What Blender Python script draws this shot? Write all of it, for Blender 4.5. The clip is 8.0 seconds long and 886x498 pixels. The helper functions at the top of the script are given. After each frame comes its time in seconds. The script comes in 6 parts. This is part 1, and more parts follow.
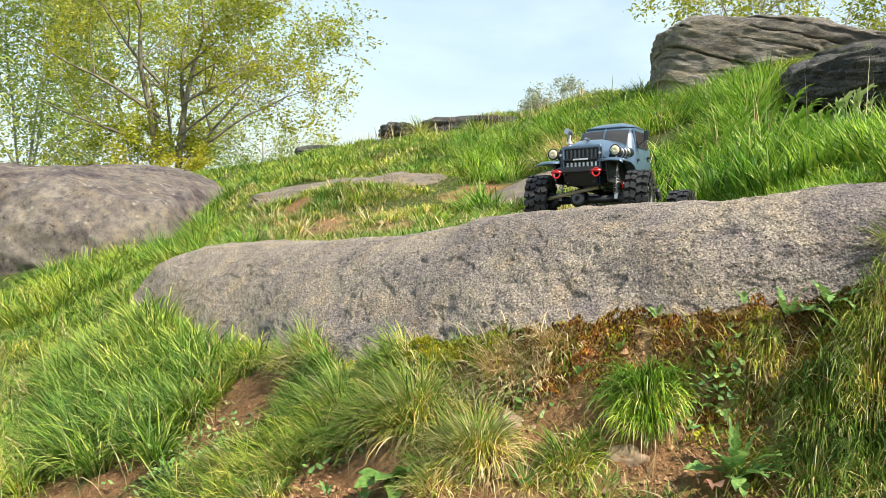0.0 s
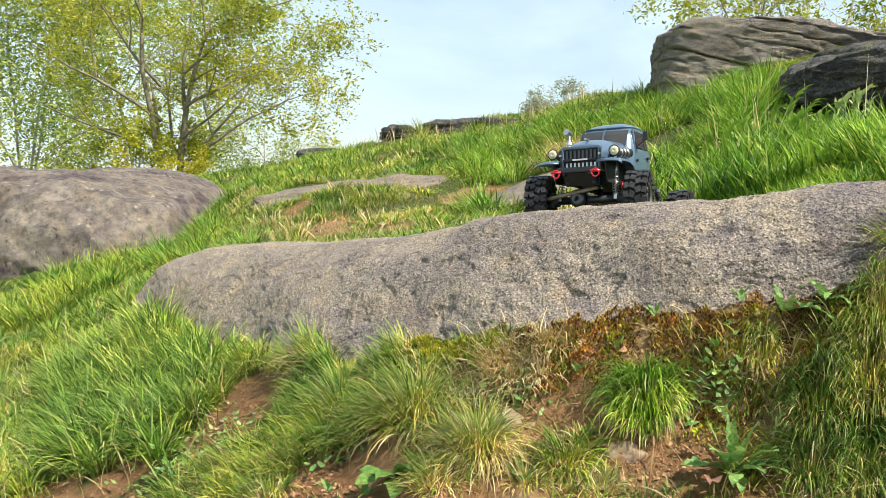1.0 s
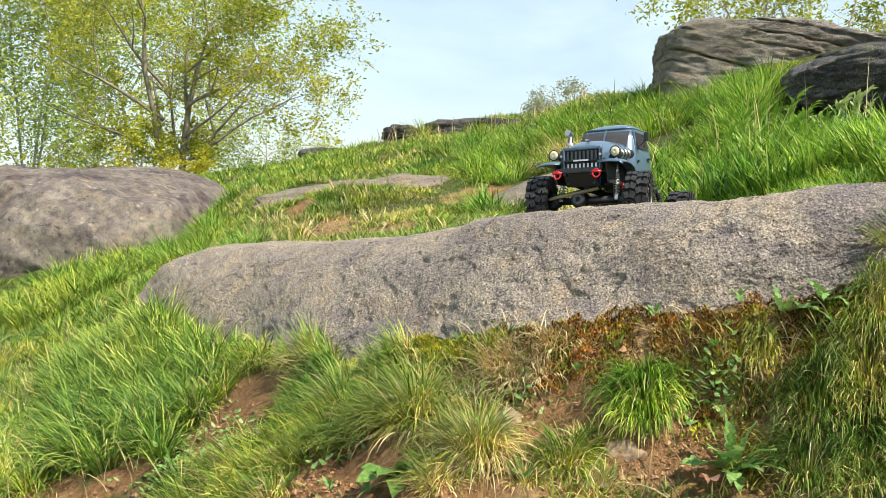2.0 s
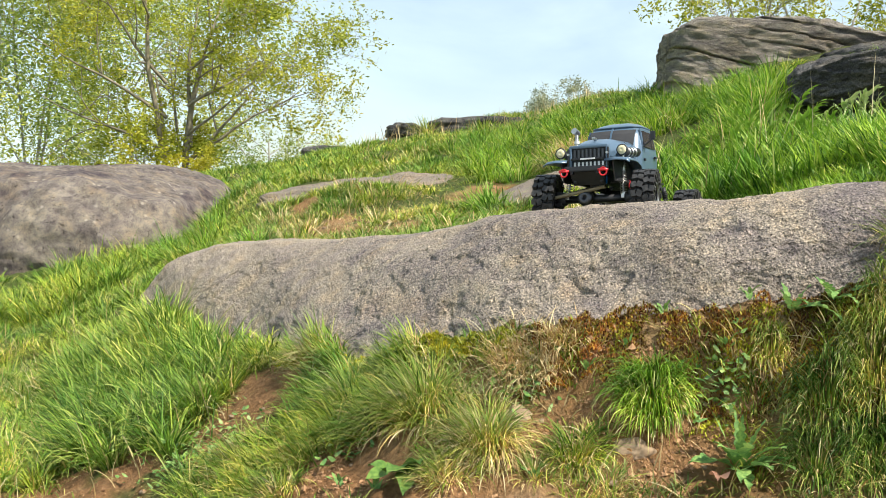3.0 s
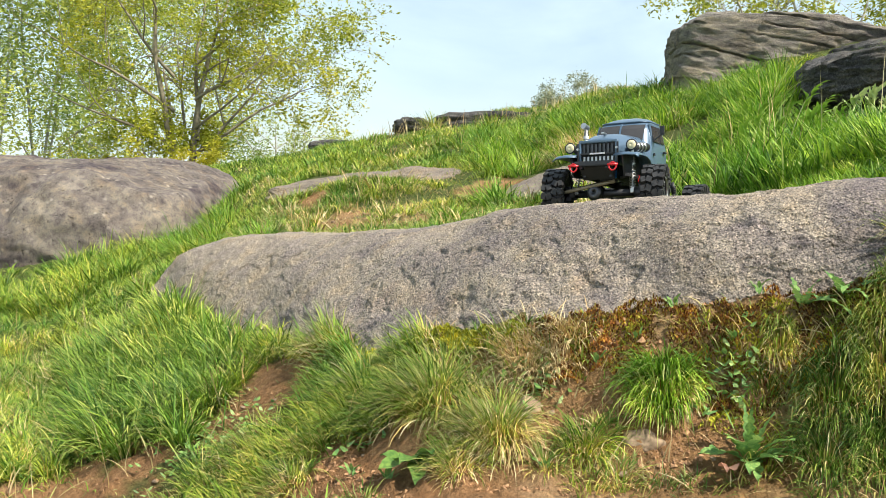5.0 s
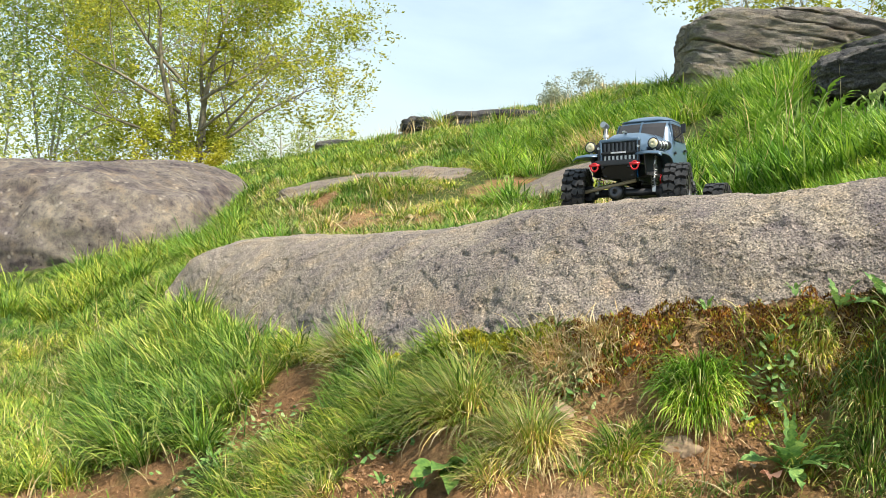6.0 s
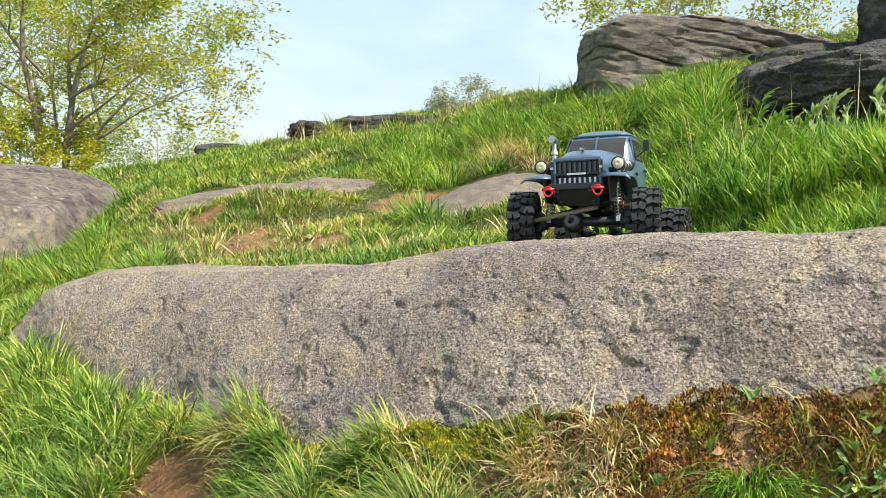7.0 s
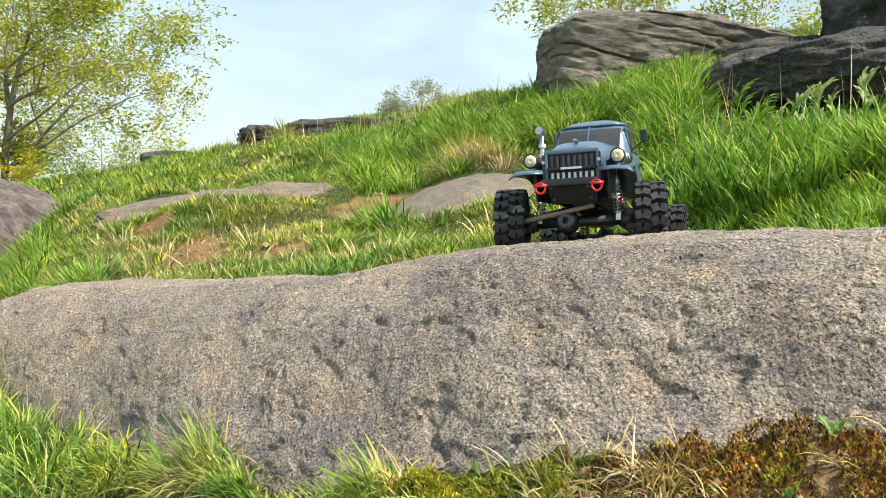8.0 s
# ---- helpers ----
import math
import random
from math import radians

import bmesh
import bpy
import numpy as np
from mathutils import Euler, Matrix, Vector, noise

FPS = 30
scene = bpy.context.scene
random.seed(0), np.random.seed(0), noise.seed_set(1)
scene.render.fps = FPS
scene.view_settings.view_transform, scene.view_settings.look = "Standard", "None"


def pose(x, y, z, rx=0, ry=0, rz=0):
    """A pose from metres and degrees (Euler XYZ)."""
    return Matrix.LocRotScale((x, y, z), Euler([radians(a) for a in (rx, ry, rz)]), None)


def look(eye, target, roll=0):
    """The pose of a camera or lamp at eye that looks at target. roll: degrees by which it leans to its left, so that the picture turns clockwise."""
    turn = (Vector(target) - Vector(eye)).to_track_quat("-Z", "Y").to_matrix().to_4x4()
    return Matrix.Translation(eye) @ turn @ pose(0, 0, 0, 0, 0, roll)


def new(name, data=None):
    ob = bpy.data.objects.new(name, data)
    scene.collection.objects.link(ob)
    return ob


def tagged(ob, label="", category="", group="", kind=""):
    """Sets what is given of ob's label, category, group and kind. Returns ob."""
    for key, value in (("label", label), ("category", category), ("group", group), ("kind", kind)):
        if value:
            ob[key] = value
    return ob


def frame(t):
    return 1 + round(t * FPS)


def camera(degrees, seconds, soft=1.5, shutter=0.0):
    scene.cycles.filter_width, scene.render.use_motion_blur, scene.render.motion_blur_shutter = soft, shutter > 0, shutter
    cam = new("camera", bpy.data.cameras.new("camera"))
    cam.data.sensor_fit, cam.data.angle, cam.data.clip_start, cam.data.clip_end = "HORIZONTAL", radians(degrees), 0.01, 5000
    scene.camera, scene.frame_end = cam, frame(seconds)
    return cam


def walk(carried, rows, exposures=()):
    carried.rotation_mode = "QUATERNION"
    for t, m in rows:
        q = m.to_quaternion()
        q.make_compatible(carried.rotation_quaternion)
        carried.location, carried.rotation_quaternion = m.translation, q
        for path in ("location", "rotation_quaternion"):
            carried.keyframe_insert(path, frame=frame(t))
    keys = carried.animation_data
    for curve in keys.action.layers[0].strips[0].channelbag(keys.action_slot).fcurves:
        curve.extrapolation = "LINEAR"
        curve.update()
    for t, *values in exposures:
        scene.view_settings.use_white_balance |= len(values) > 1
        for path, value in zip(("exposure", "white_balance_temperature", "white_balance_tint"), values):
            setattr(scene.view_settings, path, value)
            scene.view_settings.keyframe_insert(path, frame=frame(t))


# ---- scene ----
cam = camera(54.0, 8.0, 0.8)
PATH = [
    (0, (0.0, 0.0, 0.38), (0.0, 1.992, 0.206), -0.0),
    (0.5, (-0.004, -0.006, 0.377), (-0.007, 1.987, 0.207), -0.1),
    (1, (0.003, -0.01, 0.376), (-0.001, 1.983, 0.208), -0.2),
    (1.5, (0.007, -0.017, 0.377), (0.002, 1.976, 0.209), -0.1),
    (3, (-0.007, -0.022, 0.376), (-0.019, 1.97, 0.204), 0.1),
    (3.5, (-0.004, -0.035, 0.376), (-0.018, 1.957, 0.2), 0.2),
    (4, (-0.01, -0.034, 0.374), (-0.028, 1.958, 0.196), 0.2),
    (5.5, (-0.023, -0.034, 0.376), (-0.052, 1.957, 0.19), 0.3),
    (6, (-0.048, -0.011, 0.379), (-0.085, 1.98, 0.192), -0.2),
    (6.5, (-0.085, 0.108, 0.383), (-0.124, 2.098, 0.187), -0.4),
    (6.7, (-0.098, 0.2, 0.396), (0.013, 2.188, 0.206), -0.3),
    (7, (-0.12, 0.358, 0.413), (0.108, 2.337, 0.235), 0.3),
    (7.2, (-0.118, 0.429, 0.44), (0.145, 2.406, 0.286), -0.4),
    (7.5, (-0.121, 0.487, 0.431), (0.163, 2.46, 0.273), -1.1),
    (8, (-0.142, 0.546, 0.399), (0.193, 2.51, 0.232), -0.7),
]
walk(cam, [(t, look(eye, target, roll)) for t, eye, target, roll in PATH])

# ---------------------------------------------------------------- light
SUN_ELEV, SUN_AZ = 50.0, 124.0        # azimuth of the sun, clockwise from +y, degrees
world = bpy.data.worlds.new("sky")
scene.world = world
world.use_nodes = True
wn, wl = world.node_tree.nodes, world.node_tree.links
wn.clear()
sky = wn.new("ShaderNodeTexSky")
sky.sky_type, sky.sun_disc = "NISHITA", False
sky.sun_elevation, sky.sun_rotation = radians(SUN_ELEV), radians(SUN_AZ)
sky.air_density, sky.dust_density, sky.ozone_density = 1.0, 0.6, 1.4
w_coord = wn.new("ShaderNodeTexCoord")
w_map = wn.new("ShaderNodeMapping")
w_map.inputs["Scale"].default_value = (1.0, 1.0, 2.6)
w_noise = wn.new("ShaderNodeTexNoise")
w_noise.inputs["Scale"].default_value = 2.3
w_noise.inputs["Detail"].default_value = 7.0
w_noise.inputs["Roughness"].default_value = 0.52
w_noise.inputs["Distortion"].default_value = 0.35
w_ramp = wn.new("ShaderNodeValToRGB")
w_ramp.color_ramp.elements[0].position, w_ramp.color_ramp.elements[0].color = 0.36, (0.36, 0.36, 0.36, 1)
w_ramp.color_ramp.elements[1].position, w_ramp.color_ramp.elements[1].color = 0.66, (0.97, 0.97, 0.97, 1)
w_mix = wn.new("ShaderNodeMix")
w_mix.data_type = "RGBA"
w_mix.inputs["B"].default_value = (6.9, 8.4, 9.15, 1)      # thin bright cloud
w_back = wn.new("ShaderNodeBackground")
w_back.inputs["Strength"].default_value = 0.10
w_out = wn.new("ShaderNodeOutputWorld")
wl.new(w_coord.outputs["Generated"], w_map.inputs["Vector"])
wl.new(w_map.outputs["Vector"], w_noise.inputs["Vector"])
wl.new(w_noise.outputs["Fac"], w_ramp.inputs["Fac"])
w_sep = wn.new("ShaderNodeSeparateXYZ")       # thin cloud and haze thicken towards the horizon
w_thin = wn.new("ShaderNodeMapRange")
w_thin.inputs["To Min"].default_value, w_thin.inputs["To Max"].default_value = 1.0, 0.5
w_cover = wn.new("ShaderNodeMath")
w_cover.operation = "MULTIPLY"
wl.new(w_coord.outputs["Generated"], w_sep.inputs["Vector"])
wl.new(w_sep.outputs["Z"], w_thin.inputs["Value"])
wl.new(w_ramp.outputs["Color"], w_cover.inputs[0])
wl.new(w_thin.outputs["Result"], w_cover.inputs[1])
wl.new(w_cover.outputs["Value"], w_mix.inputs["Factor"])
wl.new(sky.outputs["Color"], w_mix.inputs["A"])
wl.new(w_mix.outputs["Result"], w_back.inputs["Color"])
wl.new(w_back.outputs["Background"], w_out.inputs["Surface"])

sun_data = bpy.data.lights.new("sun", "SUN")
sun_data.energy, sun_data.angle, sun_data.color = 5.0, radians(1.0), (1.0, 0.94, 0.84)
sun = new("sun", sun_data)
_a, _e = radians(SUN_AZ), radians(SUN_ELEV)
sun.matrix_world = look((30 * math.sin(_a) * math.cos(_e), 30 * math.cos(_a) * math.cos(_e), 30 * math.sin(_e)), (0, 0, 0))
scene.view_settings.exposure = 0.52


# ---------------------------------------------------------------- noise and mesh helpers
def _lattice(ix, iy, iz, seed):
    h = (ix * 374761393 + iy * 668265263 + iz * 2147483647 + seed * 1274126177) & 0xFFFFFFFF
    h = ((h ^ (h >> 13)) * 1274126177) & 0xFFFFFFFF
    h = ((h ^ (h >> 16)) * 2246822519) & 0xFFFFFFFF
    return ((h ^ (h >> 15)) & 0xFFFF) / 32767.5 - 1.0


def vnoise(p, seed=0):
    """Smooth lattice noise in -1..1 at the points p (n x 3)."""
    p = np.asarray(p, float)
    f = np.floor(p)
    i = f.astype(np.int64)
    d = p - f
    d = d * d * d * (d * (d * 6 - 15) + 10)
    out = 0.0
    for a in (0, 1):
        wx = d[:, 0] if a else 1 - d[:, 0]
        for b in (0, 1):
            wy = d[:, 1] if b else 1 - d[:, 1]
            for c in (0, 1):
                wz = d[:, 2] if c else 1 - d[:, 2]
                out = out + wx * wy * wz * _lattice(i[:, 0] + a, i[:, 1] + b, i[:, 2] + c, seed)
    return out


def fbm(p, octaves=4, seed=0, gain=0.5):
    p, out, amp = np.asarray(p, float), 0.0, 1.0
    for k in range(octaves):
        out = out + amp * vnoise(p * 2.03 ** k + 17.3 * k, seed + k)
        amp *= gain
    return out


def mesh_from(name, verts, faces, smooth=True):
    me = bpy.data.meshes.new(name)
    verts, faces = np.asarray(verts, np.float32), np.asarray(faces, np.int32)
    n = faces.shape[1]
    me.vertices.add(len(verts))
    me.vertices.foreach_set("co", verts.ravel())
    me.loops.add(faces.size)
    me.loops.foreach_set("vertex_index", faces.ravel())
    me.polygons.add(len(faces))
    me.polygons.foreach_set("loop_start", np.arange(len(faces), dtype=np.int32) * n)
    me.polygons.foreach_set("use_smooth", np.full(len(faces), smooth))
    me.update()
    me.validate()
    return me


def add_mesh(name, me, material, parent=None, label=""):
    me.materials.append(material)
    ob = new(name, me)
    if parent is not None:
        ob.parent = parent
    return tagged(ob, label)


def part(name, bm, material, parent, label="", smooth=False):
    """Links a bmesh as one mesh object under a thing or a part."""
    me = bpy.data.meshes.new(name)
    for f in bm.faces:
        f.smooth = smooth
    bm.to_mesh(me)
    bm.free()
    return add_mesh(name, me, material, parent, label)


def grid_faces(rows, cols, wrap=False):
    a = np.arange(rows * cols).reshape(rows, cols)
    if wrap:
        a = np.concatenate([a, a[:, :1]], 1)
    return np.stack([a[:-1, :-1], a[:-1, 1:], a[1:, 1:], a[1:, :-1]], -1).reshape(-1, 4)


# ---------------------------------------------------------------- materials
def material(name):
    m = bpy.data.materials.new(name)
    m.use_nodes = True
    m.node_tree.nodes.clear()
    n = m.node_tree.nodes
    out = n.new("ShaderNodeOutputMaterial")
    b = n.new("ShaderNodeBsdfPrincipled")
    m.node_tree.links.new(b.outputs["BSDF"], out.inputs["Surface"])
    return m, n, m.node_tree.links, b, out


def noise_node(n, l, scale, detail=4.0, rough=0.55, vec=None, dist=0.0):
    t = n.new("ShaderNodeTexNoise")
    t.inputs["Scale"].default_value = scale
    t.inputs["Detail"].default_value = detail
    t.inputs["Roughness"].default_value = rough
    t.inputs["Distortion"].default_value = dist
    if vec is not None:
        l.new(vec, t.inputs["Vector"])
    return t


def ramp_node(n, l, fac, stops):
    r = n.new("ShaderNodeValToRGB")
    e = r.color_ramp.elements
    while len(e) < len(stops):
        e.new(0.5)
    for el, (pos, col) in zip(e, stops):
        el.position = pos
        el.color = (*col, 1) if len(col) == 3 else col
    l.new(fac, r.inputs["Fac"])
    return r


def mix_node(n, l, kind, fac, a, b):
    m = n.new("ShaderNodeMix")
    m.data_type, m.blend_type = "RGBA", kind
    for sock, v in (("Factor", fac), ("A", a), ("B", b)):
        if hasattr(v, "is_output"):
            l.new(v, m.inputs[sock])
        elif sock == "Factor":
            m.inputs[sock].default_value = v
        else:
            m.inputs[sock].default_value = (*v, 1)
    return m


def bump_node(n, l, height, strength, distance, normal=None):
    b = n.new("ShaderNodeBump")
    b.inputs["Strength"].default_value = strength
    b.inputs["Distance"].default_value = distance
    l.new(height, b.inputs["Height"])
    if normal is not None:
        l.new(normal, b.inputs["Normal"])
    return b


def rock_material(name, light, mid, dark, scale, dark_at=0.5, speck=0.5, relief=1.0, grit=430.0, bed=1.0, stained=False, chips=62.0, joint=0.62, chip_size=0.09, mottle=0.2):
    """Weathered gritstone: broad grey patches, coarse sand grains, dark lichen and pale specks."""
    m, n, l, b, out = material(name)
    co = n.new("ShaderNodeTexCoord").outputs["Object"]
    if bed != 1.0:
        squash = n.new("ShaderNodeMapping")
        squash.inputs["Scale"].default_value = (1.0, 1.0, bed)
        l.new(co, squash.inputs["Vector"])
        co = squash.outputs["Vector"]
    broad = noise_node(n, l, 2.2 * scale, 6, 0.6, co, 0.2)
    base = ramp_node(n, l, broad.outputs["Fac"], [(0.32, mid), (0.6, light)])
    patch = noise_node(n, l, 4.2 * scale, 10, 0.66, co, 0.15)
    pm = ramp_node(n, l, patch.outputs["Fac"], [(dark_at - 0.03, (0, 0, 0)), (dark_at + 0.2, (1, 1, 1))])
    c1 = mix_node(n, l, "MIX", pm.outputs["Color"], base.outputs["Color"], dark)
    grains = n.new("ShaderNodeTexVoronoi")
    grains.inputs["Scale"].default_value = grit * scale
    grains.inputs["Randomness"].default_value = 1.0
    l.new(co, grains.inputs["Vector"])
    gm = ramp_node(n, l, grains.outputs["Color"], [(0.2, (0.60, 0.60, 0.61)), (0.45, (0.92, 0.92, 0.92)), (0.7, (1.1, 1.08, 1.05)), (0.92, (1.55, 1.5, 1.42))])
    c2 = mix_node(n, l, "MULTIPLY", speck, c1.outputs["Result"], gm.outputs["Color"])
    blotch = noise_node(n, l, 26 * scale, 8, 0.72, co)
    bm_ = ramp_node(n, l, blotch.outputs["Fac"], [(0.36, (1 - mottle, 1 - 1.05 * mottle, 1 - mottle)), (0.5, (0.98, 0.98, 0.98)), (0.66, (1 + 0.8 * mottle, 1 + 0.7 * mottle, 1 + 0.5 * mottle))])
    c3 = mix_node(n, l, "MULTIPLY", 0.9, c2.outputs["Result"], bm_.outputs["Color"])
    sand = noise_node(n, l, 290 * scale, 3, 0.7, co)
    sm = ramp_node(n, l, sand.outputs["Fac"], [(0.34, (0.36, 0.36, 0.37)), (0.45, (0.90, 0.90, 0.90)), (0.56, (1.08, 1.07, 1.05)), (0.67, (1.62, 1.59, 1.52))])
    c3 = mix_node(n, l, "MULTIPLY", speck, c3.outputs["Result"], sm.outputs["Color"])
    seam = co
    if bed != 1.0:
        thin = n.new("ShaderNodeMapping")
        thin.inputs["Scale"].default_value = (0.22, 0.22, 1.5)
        l.new(co, thin.inputs["Vector"])
        seam = thin.outputs["Vector"]
    crack = noise_node(n, l, 42 * scale / bed ** 0.7, 6, 0.62, seam, 0.3)
    km = ramp_node(n, l, crack.outputs["Fac"], [(0.30, (joint, 0.985 * joint, 0.97 * joint)), (0.40, (1, 1, 1))])
    c3 = mix_node(n, l, "MULTIPLY", 0.9, c3.outputs["Result"], km.outputs["Color"])
    chip = n.new("ShaderNodeTexVoronoi")
    chip.inputs["Scale"].default_value = chips * scale
    l.new(co, chip.inputs["Vector"])
    cm = ramp_node(n, l, chip.outputs["Distance"], [(0.3 * chip_size, (0.8, 0.8, 0.8)), (chip_size, (0, 0, 0))])
    if chip_size > 0.1:         # pale lichen gathers in patches
        gather = noise_node(n, l, 7 * scale, 4, 0.6, co)
        gr = ramp_node(n, l, gather.outputs["Fac"], [(0.45, (0, 0, 0)), (0.6, (1, 1, 1))])
        cm = mix_node(n, l, "MULTIPLY", 1.0, cm.outputs["Color"], gr.outputs["Color"])
    c4 = mix_node(n, l, "MIX", cm.outputs["Result" if chip_size > 0.1 else "Color"], c3.outputs["Result"], tuple(min(1, 1.7 * c) for c in light))
    hollow = n.new("ShaderNodeTexVoronoi")
    hollow.inputs["Scale"].default_value = 105 * scale
    l.new(co, hollow.inputs["Vector"])
    hm = ramp_node(n, l, hollow.outputs["Distance"], [(0.10, (0.45, 0.43, 0.42)), (0.24, (1, 1, 1))])
    where = noise_node(n, l, 9 * scale, 4, 0.6, co)
    wm = ramp_node(n, l, where.outputs["Fac"], [(0.42, (0, 0, 0)), (0.58, (1, 1, 1))])
    c5 = mix_node(n, l, "MULTIPLY", wm.outputs["Color"], c4.outputs["Result"], hm.outputs["Color"])
    tint = noise_node(n, l, 13 * scale, 5, 0.6, co)
    tm = ramp_node(n, l, tint.outputs["Fac"], [(0.36, (0.94, 0.93, 1.0)), (0.5, (1, 1, 1)), (0.66, (1.08, 1.01, 0.91))])
    c6 = mix_node(n, l, "MULTIPLY", 1.0, c5.outputs["Result"], tm.outputs["Color"])
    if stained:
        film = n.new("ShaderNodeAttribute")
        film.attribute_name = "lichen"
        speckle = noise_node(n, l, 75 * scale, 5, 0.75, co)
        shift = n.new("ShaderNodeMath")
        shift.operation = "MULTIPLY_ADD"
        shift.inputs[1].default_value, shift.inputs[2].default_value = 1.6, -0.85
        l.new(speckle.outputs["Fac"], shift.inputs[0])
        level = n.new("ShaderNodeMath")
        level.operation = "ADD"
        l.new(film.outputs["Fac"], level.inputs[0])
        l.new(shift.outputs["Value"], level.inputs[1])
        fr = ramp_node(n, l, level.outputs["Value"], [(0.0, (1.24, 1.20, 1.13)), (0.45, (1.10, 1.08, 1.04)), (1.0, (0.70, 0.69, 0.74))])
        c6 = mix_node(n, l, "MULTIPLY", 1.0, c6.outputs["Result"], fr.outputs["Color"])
    l.new(c6.outputs["Result"], b.inputs["Base Color"])
    b.inputs["Roughness"].default_value = 0.88
    b.inputs["Specular IOR Level"].default_value = 0.25
    b1 = bump_node(n, l, patch.outputs["Fac"], 0.4 * relief, 0.012 / scale)
    b2 = bump_node(n, l, crack.outputs["Fac"], 0.5 * relief, 0.008 / scale, b1.outputs["Normal"])
    b3 = bump_node(n, l, sand.outputs["Fac"], 1.0 * relief, 0.0040 / scale, b2.outputs["Normal"])
    grain = noise_node(n, l, 170 * scale, 2, 0.6, co)
    b3 = bump_node(n, l, grain.outputs["Fac"], 0.9 * relief, 0.0065 / scale, b3.outputs["Normal"])
    b4 = bump_node(n, l, hm.outputs["Color"], 0.8 * relief, 0.0035 / scale, b3.outputs["Normal"])
    l.new(b4.outputs["Normal"], b.inputs["Normal"])
    return m


def leaf_material(name, stops, rough=0.40, through_light=0.23, patch_scale=3.0, patch=None):
    """Blades and leaves: one colour each from a range, thin enough to let light through."""
    m, n, l, b, out = material(name)
    geo = n.new("ShaderNodeNewGeometry")
    r = ramp_node(n, l, geo.outputs["Random Per Island"], stops)
    col = r.outputs["Color"]
    co = n.new("ShaderNodeTexCoord").outputs["Object"]
    pn = noise_node(n, l, patch_scale, 3, 0.5, co)
    pr = ramp_node(n, l, pn.outputs["Fac"], [(0.36, (0.62, 0.76, 0.70)), (0.64, (1.35, 1.2, 1.0))] if patch is None else patch)
    pn2 = noise_node(n, l, patch_scale * 5.0, 2, 0.5, co)
    pr2 = ramp_node(n, l, pn2.outputs["Fac"], [(0.35, (0.66, 0.74, 0.72)), (0.65, (1.28, 1.2, 1.05))])
    col = mix_node(n, l, "MULTIPLY", 1.0, col, pr2.outputs["Color"]).outputs["Result"]
    col = mix_node(n, l, "MULTIPLY", 1.0, col, pr.outputs["Color"]).outputs["Result"]
    l.new(col, b.inputs["Base Color"])
    b.inputs["Roughness"].default_value = rough + 0.08
    b.inputs["Specular IOR Level"].default_value = 0.25
    tr = n.new("ShaderNodeBsdfTranslucent")
    l.new(col, tr.inputs["Color"])
    mx = n.new("ShaderNodeMixShader")
    mx.inputs["Fac"].default_value = through_light
    l.new(b.outputs["BSDF"], mx.inputs[1])
    l.new(tr.outputs["BSDF"], mx.inputs[2])
    l.new(mx.outputs["Shader"], out.inputs["Surface"])
    return m


def plain_material(name, colour, rough=0.5, metal=0.0, grain=40.0, vary=0.25, bump=0.0, coat=0.0, spec=0.5):
    m, n, l, b, out = material(name)
    co = n.new("ShaderNodeTexCoord").outputs["Object"]
    t = noise_node(n, l, grain, 5, 0.6, co)
    lo, hi = 1 - vary, 1 + vary
    r = ramp_node(n, l, t.outputs["Fac"], [(0.3, tuple(c * lo for c in colour)), (0.7, tuple(min(1, c * hi) for c in colour))])
    l.new(r.outputs["Color"], b.inputs["Base Color"])
    rr = ramp_node(n, l, t.outputs["Fac"], [(0.3, (rough * 0.8,) * 3), (0.7, (min(1, rough * 1.2),) * 3)])
    l.new(rr.outputs["Color"], b.inputs["Roughness"])
    b.inputs["Metallic"].default_value = metal
    b.inputs["Coat Weight"].default_value = coat
    b.inputs["Coat Roughness"].default_value = 0.12
    b.inputs["Specular IOR Level"].default_value = spec
    if bump:
        bb = bump_node(n, l, t.outputs["Fac"], 0.6, bump)
        l.new(bb.outputs["Normal"], b.inputs["Normal"])
    return m


